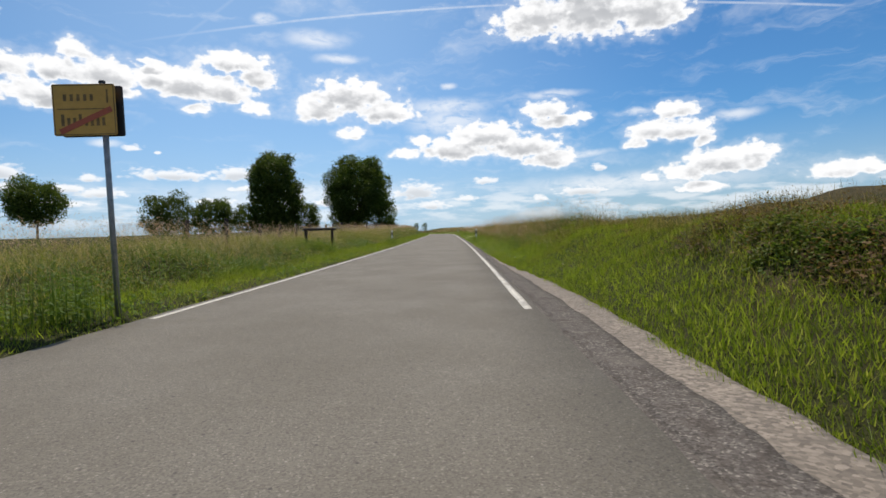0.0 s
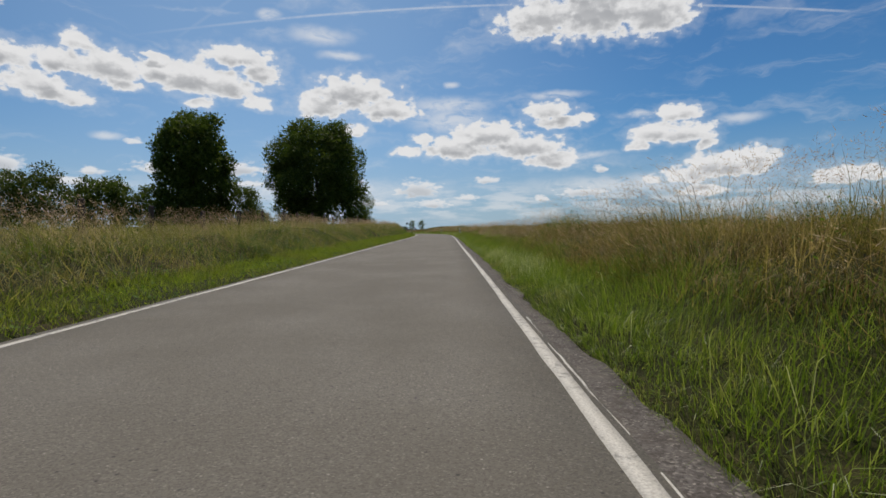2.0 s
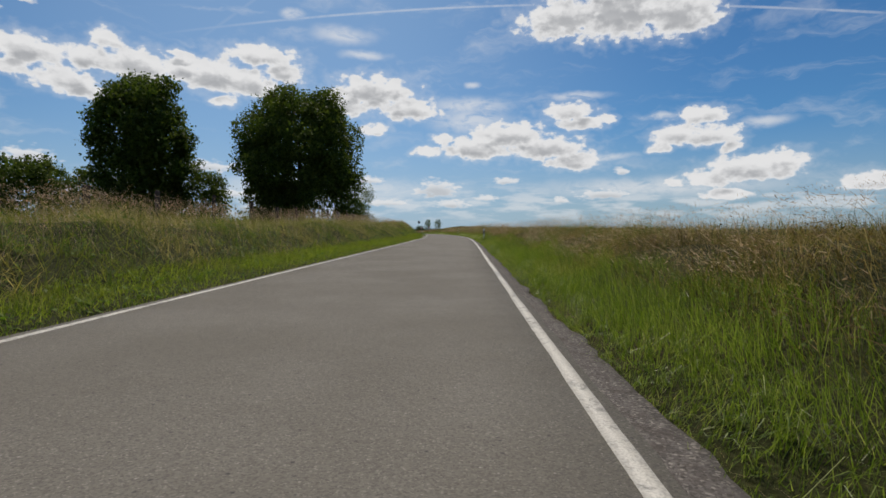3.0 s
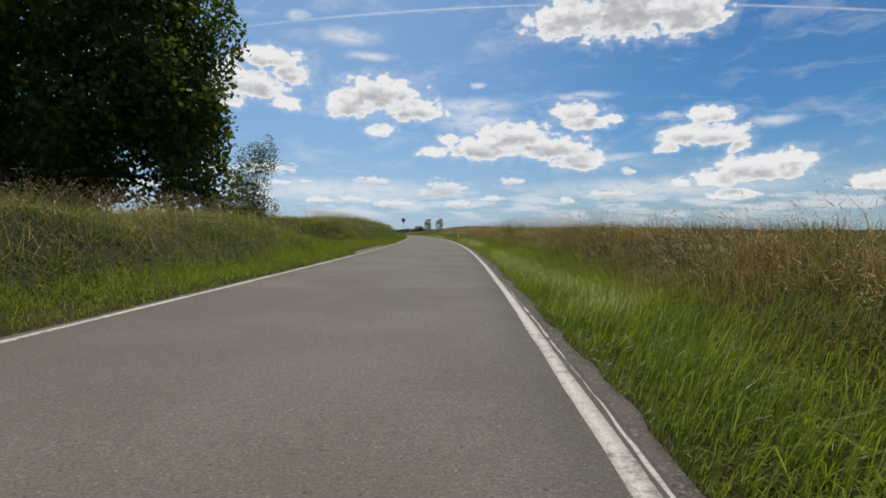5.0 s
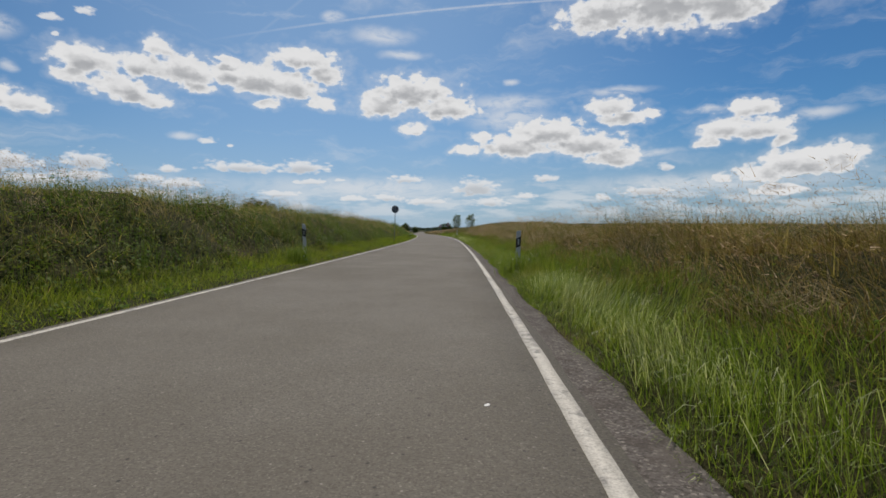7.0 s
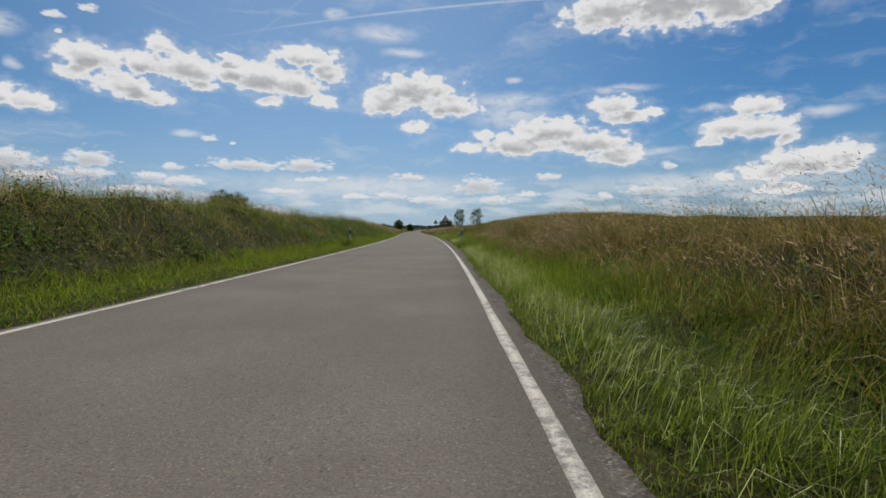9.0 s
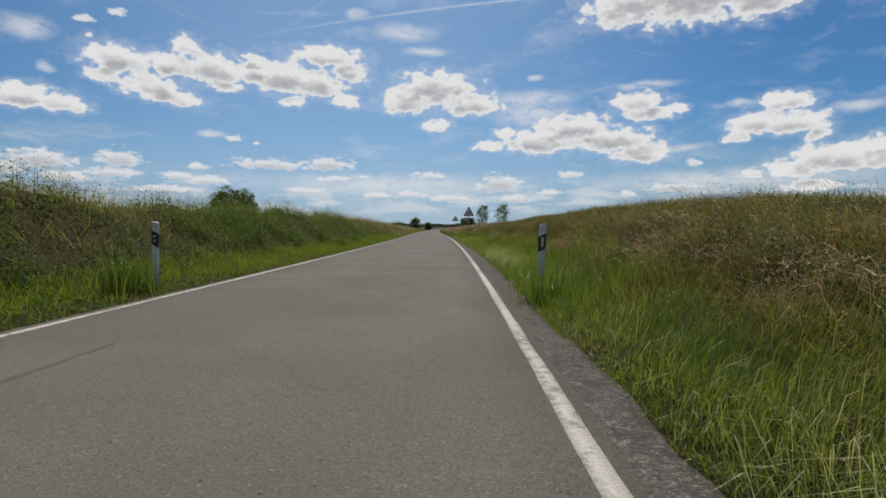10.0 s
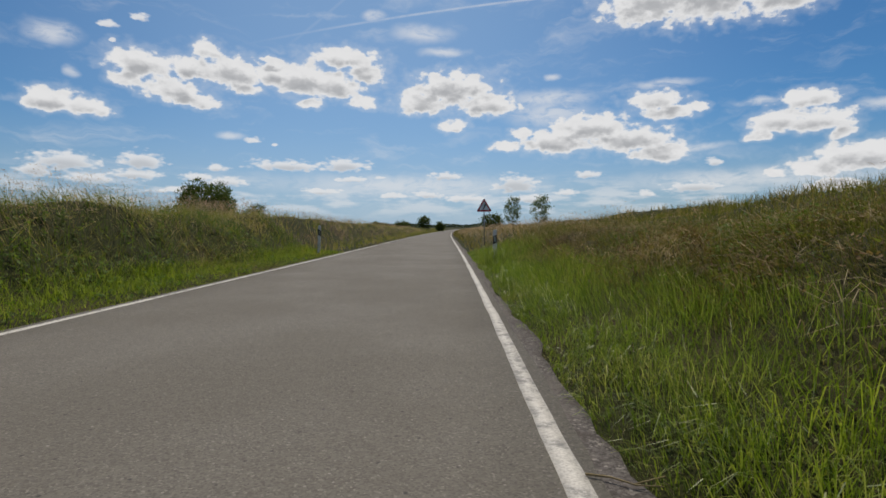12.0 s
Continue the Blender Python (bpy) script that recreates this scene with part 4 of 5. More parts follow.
def lobed(w, h0, h1, n, seed, taper=0.6, lean=(0, 0)):
    """Lobes that fill a crown of width w from height h0 to h1: wide in the middle, narrower above."""
    rng = np.random.default_rng(seed)
    out = [(lean[0], lean[1], (h0 + h1) / 2, w * 0.40, w * 0.40, (h1 - h0) * 0.46)]
    for i in range(n):
        t = (i + 0.5) / n
        z = h0 + (h1 - h0) * (0.08 + 0.84 * t)
        a = i * 2.4 + rng.uniform(-0.4, 0.4)
        k = math.sin(math.pi * min(1, 0.15 + 0.75 * t)) ** taper
        rad = w * 0.33 * k * rng.uniform(0.7, 1.12)
        lr = w * rng.uniform(0.10, 0.18)
        out.append((lean[0] * t + rad * math.cos(a), lean[1] * t + rad * math.sin(a), z, lr, lr, lr * rng.uniform(0.7, 0.95)))
    return out


tree("maple_tree", "broad dark green maple with low dense crown beside a field track", 139.0, -23.1,
     lobed(19.4, 0.7, 19.4, 44, 3, 0.58) + [(-5.7, 0.6, 1.5, 3.2, 3.0, 2.1), (6.0, 0.25, 2.0, 3.1, 3.0, 2.7), (6.9, -1.2, 6.2, 2.3, 2.3, 2.5), (-2.2, 0.4, 2.4, 3.0, 3.0, 2.2), (-2.0, -3.0, 2.6, 2.8, 2.6, 2.0), (6.2, -2.5, 2.2, 2.6, 2.6, 2.0)], 7000, 14, 0.38, 0.34, MAPLE,
     (0.5, 5.5), 11, "tree", 0.35, 9, notch=(1.2, 4.7, 4.7))
tree("lime_tree", "tall dark green deciduous tree with an upright oval crown", 136.53, -44.16, lobed(15.25, -1.97, 20.91, 36, 5, 0.55), 4400, 13, 0.40, 0.42, MAPLE,
     (0.36, 4.0), 12, "tree", 0.35, 8)
tree("field_shrub", "rounded dark green hawthorn shrub at the field edge", 138.99, -36.41, lobed(7.63, -0.74, 7.87, 10, 7), 560, 14, 0.34, 0.32, MAPLE, (0.12, 1.6), 13, "shrub", 0.3, 3)
tree("field_shrub", "dark green shrub filling a gap beside the tall tree", 137.15, -51.66, lobed(8.61, -0.74, 7.38, 10, 21), 560, 14, 0.34, 0.32, MAPLE, (0.12, 1.6), 22, "shrub", 0.3, 3)
tree("field_shrub", "broad dark green shrub in a row beside the tall tree", 135.3, -59.04, lobed(12.3, -0.74, 8.86, 14, 8), 1000, 14, 0.36, 0.36, MAPLE, (0.14, 1.8), 14, "shrub", 0.3, 3)
tree("field_shrub", "broad uneven green shrub at the end of a row", 132.84, -69.5, lobed(15.38, -0.74, 10.33, 14, 9), 1200, 14, 0.38, 0.36, SHRUB, (0.14, 1.8), 15, "shrub", 0.3, 3)
tree("willow_sapling", "slender young willow with loose silvery green leaves", 145.39, -15.13, [(0, 0, 3.69, 1.23, 1.23, 2.46), (0.86, 0.25, 5.04, 0.86, 0.86, 1.6), (-0.86, 0.12, 2.58, 1.35, 1.23, 1.6), (0.49, -0.37, 1.35, 1.48, 1.48, 1.11)],
     640, 10, 0.20, 0.14, WILLOW, (0.05, 2.0), 16, "tree", 0.5, 6)
tree("low_shrub", "low dark shrub under the maple's edge", 144.4, -16.73, lobed(4.18, 0.12, 2.71, 7, 10), 160, 12, 0.26, 0.2, SHRUB, (0.06, 0.8), 17, "shrub", 0.3, 2)
tree("far_field_tree", "broad round dark green tree standing far across the field", 472.32, -100.25, lobed(29.52, -1.23, 18.45, 26, 12, 0.8), 1500, 15, 0.6, 0.66, MAPLE, (0.4, 4.0), 18, "tree", 0.3, 5)
tree("far_field_tree", "small dark green tree beside a larger one far off", 482.16, -83.03, lobed(9.84, 1.23, 11.07, 10, 13), 260, 12, 0.5, 0.5, MAPLE, (0.25, 2.5), 19, "tree", 0.3, 3)
for s, o, w, h, sd in ((384.0, 19.9, 5.4, 8.1, 31), (390.0, 14.3, 4.4, 8.1, 32)):
    tree("slender_tree", "slender light-crowned tree beyond the field", s, o, lobed(w, 1.2, h, 9, sd, 0.4), 210, 10, 0.3, 0.3, WILLOW, (0.10, 2.4), sd, "tree", 0.4, 4)
tree("far_shrub", "dark low shrub beside slender trees", 388.68, 9.35, lobed(6.64, 0.12, 3.69, 7, 33), 220, 11, 0.3, 0.34, SHRUB, (0.1, 0.8), 33, "shrub", 0.3, 2)
tree("meadow_tree", "green tree with several pale stems far across the meadow", 228.78, -157.44, lobed(27.06, 7.5, 24.6, 18, 34, 0.7), 1500, 13, 0.8, 0.7, MAPLE, (0.5, 9.0), 34, "tree", 0.3, 7)
tree("meadow_shrub", "low green shrub far across the meadow", 194.34, -172.2, lobed(14.76, 0.25, 9.84, 8, 35), 260, 12, 0.7, 0.7, SHRUB, (0.2, 1.5), 35, "shrub", 0.3, 2)
for s, o, w, h, sd in ((450.0, -10.3, 5.2, 4.8, 36), (457.0, -4.9, 3.7, 3.6, 37), (448.0, -17.8, 8.0, 2.5, 38), (443.0, -24.6, 7.4, 2.2, 39)):
    tree("roadside_tree", "small dark tree near the far end of the road", s, o, lobed(w, 0.3, h, 8, sd), 170, 11, 0.32, 0.4, SHRUB, (0.12, 1.5), sd, "tree", 0.3, 3)


def far_wood(name, label, s, o0, o1, depth, height, n, seed):
    rng = np.random.default_rng(seed)
    o = rng.uniform(o0, o1, n)
    ss = s + rng.uniform(-depth, depth, n)
    c = at(ss, o, 0) + np.array([0, 0, 1.0]) * (rng.uniform(0, 1, n) * height * (0.55 + 0.6 * vnoise(o / 45, ss * 0 + seed)))[:, None]
    d = rng.normal(size=(n, 3))
    d /= np.linalg.norm(d, axis=1)[:, None]
    e = np.cross(d, rng.normal(size=(n, 3)))
    e /= np.linalg.norm(e, axis=1)[:, None]
    k = rng.uniform(1.6, 4.2, n)[:, None]
    v = np.stack([c - d * k, c + e * k * 0.8, c + d * k, c - e * k * 0.8], 1).reshape(-1, 3)
    setting(name, np_mesh(name, v, [np.arange(4 * n).reshape(-1, 4)]), FARWOOD, label, "stuff", "woodland", True)


far_wood("far_woodland", "strip of distant woodland on the horizon", 1700.0, -260, 700, 160, 10.0, 7000, 41)


# ---- grasses and herbs ----
def blades(s, o, height, width, lean, toward, rng, segs=2, flat=0.4):
    """Corner places and faces of blades rooted at s, o. lean: how far the tip hangs over, in heights; toward: its bearing."""
    n = len(s)
    p = at(s, o, ground_height(s, o) - 0.02)
    th = np.interp(s, S_LINE, TH)
    b = toward + th
    d = np.stack([np.cos(b), np.sin(b), 0 * b], -1) * (lean * height)[:, None]
    a = rng.uniform(0, 2 * math.pi, n)
    w = np.stack([np.cos(a), np.sin(a), 0 * a], -1) * (width / 2)[:, None]
    up = np.zeros((n, 3))
    up[:, 2] = height
    if segs == 1:
        v = np.stack([p - w, p + w, p + d + up * (1 - flat * np.minimum(lean, 1.2))[:, None]], 1)
        return v.reshape(-1, 3), [np.zeros((0, 4), np.int32), np.arange(3 * n).reshape(-1, 3)]
    mid = p + d * 0.34 + up * 0.62
    tip = p + d + up * (1 - flat * np.minimum(lean, 1.4))[:, None]
    v = np.stack([p - w, p + w, mid + w * 0.8, mid - w * 0.8, tip], 1)
    k = np.arange(n)[:, None] * 5
    return v.reshape(-1, 3), [k + np.array([[0, 1, 2, 3]]), k + np.array([[3, 2, 4]])]


def join(parts):
    vs, q, t, k = [], [], [], 0
    for v, (a, b) in parts:
        vs.append(v)
        q.append(np.asarray(a) + k)
        t.append(np.asarray(b) + k)
        k += len(v)
    return np.concatenate(vs), [np.concatenate(q), np.concatenate(t)]


def grass(name, label, mat, parts):
    v, f = join(parts)
    return setting(name, np_mesh(name, v, f), mat, label, "stuff", "grass", True)


def bare(s, o):
    """True on the gravel of the field track and on the trodden strip by the town end."""
    track = (o > -5.65 - 0.6 * smooth(s, 131.4, 135.3) * smooth(s, 145.9, 137.8)) & (o < -5.0) & (s > 131) & (s < 146)
    strip = (o > 0) & (o < 0.98 - 0.45 * smooth(s, 9, 20) - 0.16 * vnoise(s / 0.5, o * 0, 30)) & (s < 21)
    return track | strip


def scatter(rng, n, s0, s1, o0, o1, clump=0.0, power=1.0, follow=False):
    """Places in a stretch of the plan; with clump, gathered by a noise; follow: counted from the asphalt's ragged edge."""
    s, u = rng.uniform(s0, s1, n), rng.random(n) ** power
    start = edge(s) + o0 + 0.10 * (vnoise(s / 0.6, s * 0, 33) - 0.5) if follow else o0 + 0 * s
    o = start + (o1 - start) * u
    keep = ~bare(s, o)
    if clump:
        keep &= rng.random(n) < (1 - clump) + clump * 1.6 * smooth(vnoise(s / 1.7, o / 1.2, 77), 0.35, 0.7)
    return s[keep], o[keep]


def thin(rng, s, o, share):
    """Keep each place with the given chance."""
    k = rng.random(len(s)) < share
    return s[k], o[k]


rng = np.random.default_rng(5)
TAU = 2 * math.pi
END = 290.0


def tuft(s, o, seed, cell=0.6):
    """Uneven growth: clumps at hand's and at arm's width."""
    return 0.45 + 0.6 * vnoise(s / cell, o / cell, seed) + 0.5 * vnoise(s / 2.6, o / 1.6, seed + 1)


def stature(s):
    """How tall the growth on the right-hand bank stands."""
    return np.interp(s, [0, 17, 25, 40, 50, 60, 66, 80, 105, 120, 140, 150, 160, 200, 222, 232, 300], [0.5, 0.6, 1.2, 1.0, 1.3, 1.2, 0.8, 0.75, 0.95, 0.85, 1.15, 1.2, 1.0, 1.0, 0.85, 0.6, 0.55])


def hedge(s):
    """1 where nettles and other tall weeds crowd out the grass on the left bank."""
    return np.maximum(smooth(s, 232, 239) * smooth(s, 266, 260), 0.6 * smooth(s, 150, 158) * smooth(s, 214, 206))


def hillside(s):
    """1 where the right-hand slope carries greener, shorter grass instead of the tall dry meadow."""
    return np.maximum(smooth(s, 22, 18), smooth(s, 227, 236))


def arching(s, o, length, width, toward, rng):
    """Long blades that rise and then arch over to hang down, in four bends."""
    n = len(s)
    p = at(s, o, ground_height(s, o) - 0.01)
    b = toward + np.interp(s, S_LINE, TH)
    d = np.stack([np.cos(b), np.sin(b), 0 * b], -1)
    w = np.stack([-np.sin(b), np.cos(b), rng.normal(0, 0.3, n)], -1) * (width / 2)[:, None]
    rise = rng.uniform(0.36, 0.62, n)
    rows = []
    for t, k in ((0.0, 0.8), (0.35, 1.0), (0.7, 0.7)):
        c = p + d * (length * (0.10 * t + 0.62 * t * t))[:, None]
        c[:, 2] += length * rise * (1.9 * t - 1.25 * t * t)
        rows += [c - w * k, c + w * k]
    tip = p + d * (length * 0.78)[:, None]
    tip[:, 2] += length * rise * rng.uniform(0.35, 0.62, n)
    v = np.stack(rows + [tip], 1).reshape(-1, 3)
    k = np.arange(n)[:, None] * 7
    return v, [np.concatenate([k + np.array([[0, 1, 3, 2]]), k + np.array([[2, 3, 5, 4]])]), k + np.array([[4, 5, 6]])]


def swirl(s, o, rng, spread=0.6):
    """The way the stems lie: laid about in patches by wind and rain."""
    return 3.1 + (vnoise(s / 1.9, o / 1.5, 51) - 0.5) * 4.4 + rng.normal(0, spread, len(s))


# the lush verge beside the asphalt, in three storeys
s, o = scatter(rng, 120000, 1, END, 0.0, 2.6, 0.1, 1.35, True)
s, o = thin(rng, s, o, 1 - 0.75 * smooth(s, 21, 17))
h = (0.10 + 0.10 * smooth(o, 0.4, 1.0)) * rng.uniform(0.6, 1.4, len(s)) * tuft(s, o, 4)
floor_blades = blades(s, o, h * 1.2, rng.uniform(0.005, 0.010, len(s)), rng.uniform(0.2, 1.2, len(s)), rng.uniform(0, TAU, len(s)), rng, 1)
def lush_blades(rng, n, segs, width, clump):
    """Upright blades of the verge, short at the asphalt and taller towards the bank."""
    s, o = scatter(rng, n, 18, END, 0.02, 2.5, clump, 1.45, True)
    rise = 0.11 + 0.27 * smooth(o - edge(s), 0.0, 0.6)
    h = rise * rng.uniform(0.6, 1.25, len(s)) * (0.34 + 1.0 * vnoise(s / 0.55, o / 0.45, 4) ** 1.3 + 0.35 * vnoise(s / 2.4, o / 1.3, 5))
    lean = rng.uniform(0.12, 0.85, len(s)) * (0.7 + 0.7 * vnoise(s / 1.3, o, 52))
    return blades(s, o, h, rng.uniform(*width, len(s)), lean, swirl(s, o, rng, 0.8) + 1.6, rng, segs)


lush = lush_blades(rng, 100000, 2, (0.0035, 0.0075), 0.35)
dense = lush_blades(rng, 235000, 1, (0.005, 0.010), 0.2)
s, o = scatter(rng, 4500, 16, END, 0.02, 1.2, 0.2, 1.4, True)
per = 7
out = np.repeat(swirl(s, o, rng, 0.3) + 1.4, per) + rng.normal(0, 0.8, len(s) * per)
s, o = np.repeat(s, per) + rng.normal(0, 0.03, len(out)), np.repeat(o, per) + rng.normal(0, 0.03, len(out))
o = np.maximum(o, edge(s) + 0.01)
L = (0.20 + 0.30 * smooth(o - edge(s), 0.0, 0.6)) * rng.uniform(0.6, 1.25, len(s))
bowed = arching(s, o, L, rng.uniform(0.0035, 0.0065, len(s)), out, rng)
spots = ((263.0, 1.2), (262.3, 1.1), (227.0, 0.72), (105.0, 0.8), (164.4, 0.8), (42.8, 0.8), (227.7, -6.0), (168.7, -6.0), (44.0, -6.2), (281.0, 0.8), (25.9, -8.5), (25.9, -8.0), (25.9, -7.5), (25.9, -7.1))
s = np.concatenate([a - 0.25 + rng.normal(0, 0.35, 300) for a, b in spots])
o = np.concatenate([b + rng.normal(0, 0.22, 300) for a, b in spots])
tall = blades(s, o, rng.uniform(0.42, 0.85, len(s)), rng.uniform(0.006, 0.011, len(s)), rng.uniform(0.1, 0.7, len(s)), rng.uniform(0, TAU, len(s)), rng)
grass("verge_grass", "lush deep green grass along the road edge", VERGE, [floor_blades, lush, dense, bowed, tall])

s, o = scatter(rng, 210000, 2, END, -7.3, -5.37, 0.1, 0.9)
h = (0.10 + 0.17 * smooth(-o, 5.4, 7.0)) * rng.uniform(0.55, 1.5, len(s)) * tuft(s, o, 6)
farr = blades(s, o, h, rng.uniform(0.009, 0.017, len(s)), rng.uniform(0.2, 0.9, len(s)), rng.uniform(0, TAU, len(s)), rng, 1)
s, o = scatter(rng, 44000, 128, 149, -16.0, -6.5, 0.1)
h = rng.uniform(0.10, 0.34, len(s)) * tuft(s, o, 14)
trk = blades(s, o, h, rng.uniform(0.010, 0.020, len(s)), rng.uniform(0.1, 0.8, len(s)), rng.uniform(0, TAU, len(s)), rng, 1)
s, o = scatter(rng, 100000, 0.5, 22, 0.5, 4.8, 0.0, 1.3)
h = rng.uniform(0.05, 0.16, len(s)) * tuft(s, o, 12) * (1 + 0.6 * smooth(s, 14, 21))
lawn = blades(s, o, h, rng.uniform(0.009, 0.018, len(s)), rng.uniform(0.1, 0.7, len(s)), rng.uniform(0, TAU, len(s)), rng, 1)
# fresher growth on single stretches of the near verge
fresh = []
for s0, s1, n in ((103.0, 130.0, 21000), (252.0, 268.0, 8000)):
    s, o = scatter(rng, n, s0, s1, 0.08, 1.9, 0.3, 1.1, True)
    h = (0.14 + 0.22 * smooth(o - edge(s), 0.0, 0.6)) * rng.uniform(0.6, 1.25, len(s)) * (0.5 + 0.9 * vnoise(s / 0.6, o / 0.5, 4))
    fresh.append(blades(s, o, h, rng.uniform(0.005, 0.009, len(s)), rng.uniform(0.3, 1.2, len(s)), swirl(s, o, rng, 0.8) + 1.6, rng))
grass("fresh_grass", "fresh bright green grass beside the asphalt", GREENVERGE, fresh)

grass("green_verge", "short bright green grass along the far road edge", GREENVERGE, [farr, trk, lawn])

# long pale blades combed over by the traffic's wind, glint painted into colour
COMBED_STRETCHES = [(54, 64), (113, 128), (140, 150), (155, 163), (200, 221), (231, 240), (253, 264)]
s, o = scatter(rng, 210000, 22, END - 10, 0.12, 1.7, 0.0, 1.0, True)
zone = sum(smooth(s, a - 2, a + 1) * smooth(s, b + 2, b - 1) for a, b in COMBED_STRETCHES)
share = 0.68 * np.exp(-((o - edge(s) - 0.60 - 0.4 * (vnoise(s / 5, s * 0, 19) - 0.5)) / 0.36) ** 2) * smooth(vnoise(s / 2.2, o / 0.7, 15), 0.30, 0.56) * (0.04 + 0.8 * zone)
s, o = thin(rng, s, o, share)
half = rng.random(len(s)) < 0.15
bent_over = arching(s[half], o[half], rng.uniform(0.32, 0.68, half.sum()), rng.uniform(0.0035, 0.006, half.sum()), swirl(s[half], o[half], rng, 0.7) + 1.7, rng)
s, o = s[~half], o[~half]
leaning = blades(s, o, rng.uniform(0.26, 0.55, len(s)), rng.uniform(0.0035, 0.0065, len(s)), rng.uniform(0.3, 1.2, len(s)), swirl(s, o, rng, 0.6) + 1.7, rng)
grass("combed_grass", "long green grass blades bent over the verge, glint painted pale", COMBED, [bent_over, leaning])

# tall mixed meadow on the right-hand bank: a dense lower storey and taller blades over it
def bank_blades(rng, n, m, share, s0=2.0, s1=END):
    """Blades of the bank in two storeys; share(s, o) is how much of each place they take."""
    s, o = scatter(rng, n, s0, s1, 1.75, 6.2, 0.45, 1.2)
    s, o = thin(rng, s, o, share(s, o))
    h = stature(s) * (0.32 + 0.30 * smooth(o, 1.7, 3.0)) * rng.uniform(0.45, 1.15, len(s)) * (0.22 + 0.9 * vnoise(s / 0.55, o / 0.5, 8) + 0.5 * vnoise(s / 1.7, o / 1.2, 9))
    low = blades(s, o, h, rng.uniform(0.006, 0.014, len(s)), rng.uniform(0.2, 1.5, len(s)), swirl(s, o, rng, 1.2), rng, 1)
    s, o = scatter(rng, m, s0, s1, 1.95, 5.6, 0.65, 1.2)
    s, o = thin(rng, s, o, share(s, o))
    h = stature(s) * (0.40 + 0.42 * smooth(o, 1.9, 3.1)) * rng.uniform(0.6, 1.25, len(s)) * (0.35 + 1.0 * vnoise(s / 1.1, o / 0.8, 8))
    high = blades(s, o, h, rng.uniform(0.0035, 0.007, len(s)), rng.uniform(0.15, 1.5, len(s)) * (0.5 + vnoise(s / 1.4, o / 1.1, 57)), swirl(s, o, rng, 0.9), rng)
    return [low, high]


bank = bank_blades(rng, 300000, 80000, lambda s, o: 1 - hillside(s) * (1 - smooth(s, 30, 26) * smooth(o, 3.2, 4.2)))
for n, s0, s1, o0, o1, h0, h1, w0, w1 in ((26000, 15, 232, 5.6, 15, 0.3, 0.7, 0.012, 0.026), (26000, 286, 530, 0.5, 13, 0.2, 0.5, 0.02, 0.05)):
    s, o = scatter(rng, n, s0, s1, o0, o1)
    bank.append(blades(s, o, rng.uniform(h0, h1, len(s)), rng.uniform(w0, w1, len(s)), rng.uniform(0.1, 0.7, len(s)), rng.uniform(0, TAU, len(s)), rng, 1))
grass("meadow_grass", "tall mixed green and browning meadow grass on a bank", MEADOW, bank)
slope = bank_blades(rng, 135000, 30000, lambda s, o: hillside(s), 225.0, END)
slope += bank_blades(rng, 8000, 1500, lambda s, o: hillside(s), 2.0, 24.0)
s, o = scatter(rng, 46000, 224, END, 5.2, 20)
s, o = thin(rng, s, o, hillside(s))
slope.append(blades(s, o, rng.uniform(0.25, 0.6, len(s)), rng.uniform(0.014, 0.03, len(s)), rng.uniform(0.1, 0.7, len(s)), rng.uniform(0, TAU, len(s)), rng, 1))
grass("slope_grass", "olive green grass on a rounded slope", SLOPE, slope)

# the left bank
bank = []
s, o = scatter(rng, 165000, 2, END, -12.4, -7.0, 0.2, 1.1)
o = -19.4 - o
s, o = thin(rng, s, o, 1 - 0.55 * hedge(s))
h = (0.30 + 0.36 * smooth(-o, 7.0, 8.6)) * rng.uniform(0.5, 1.3, len(s)) * (0.4 + 1.0 * vnoise(s / 1.3, o / 1.1, 10)) * (1 - 0.6 * gap(s)) * (1 + 0.35 * smooth(s, 90, 60))
bank.append(blades(s, o, h, rng.uniform(0.009, 0.020, len(s)), rng.uniform(0.3, 1.3, len(s)), rng.normal(2.6, 1.3, len(s)), rng, 1))
for n, s0, s1, o0, o1, h0, h1, w0, w1 in ((30000, 2, END, -26, -12.8, 0.3, 0.65, 0.014, 0.03), (26000, 286, 530, -18, -5.6, 0.2, 0.6, 0.02, 0.05)):
    s, o = scatter(rng, n, s0, s1, o0, o1)
    bank.append(blades(s, o, rng.uniform(h0, h1, len(s)), rng.uniform(w0, w1, len(s)), rng.uniform(0.1, 0.7, len(s)), rng.uniform(0, TAU, len(s)), rng, 1))
grass("bank_grass", "tall green grass with dry tops on a bank", LEFTMEADOW, bank)


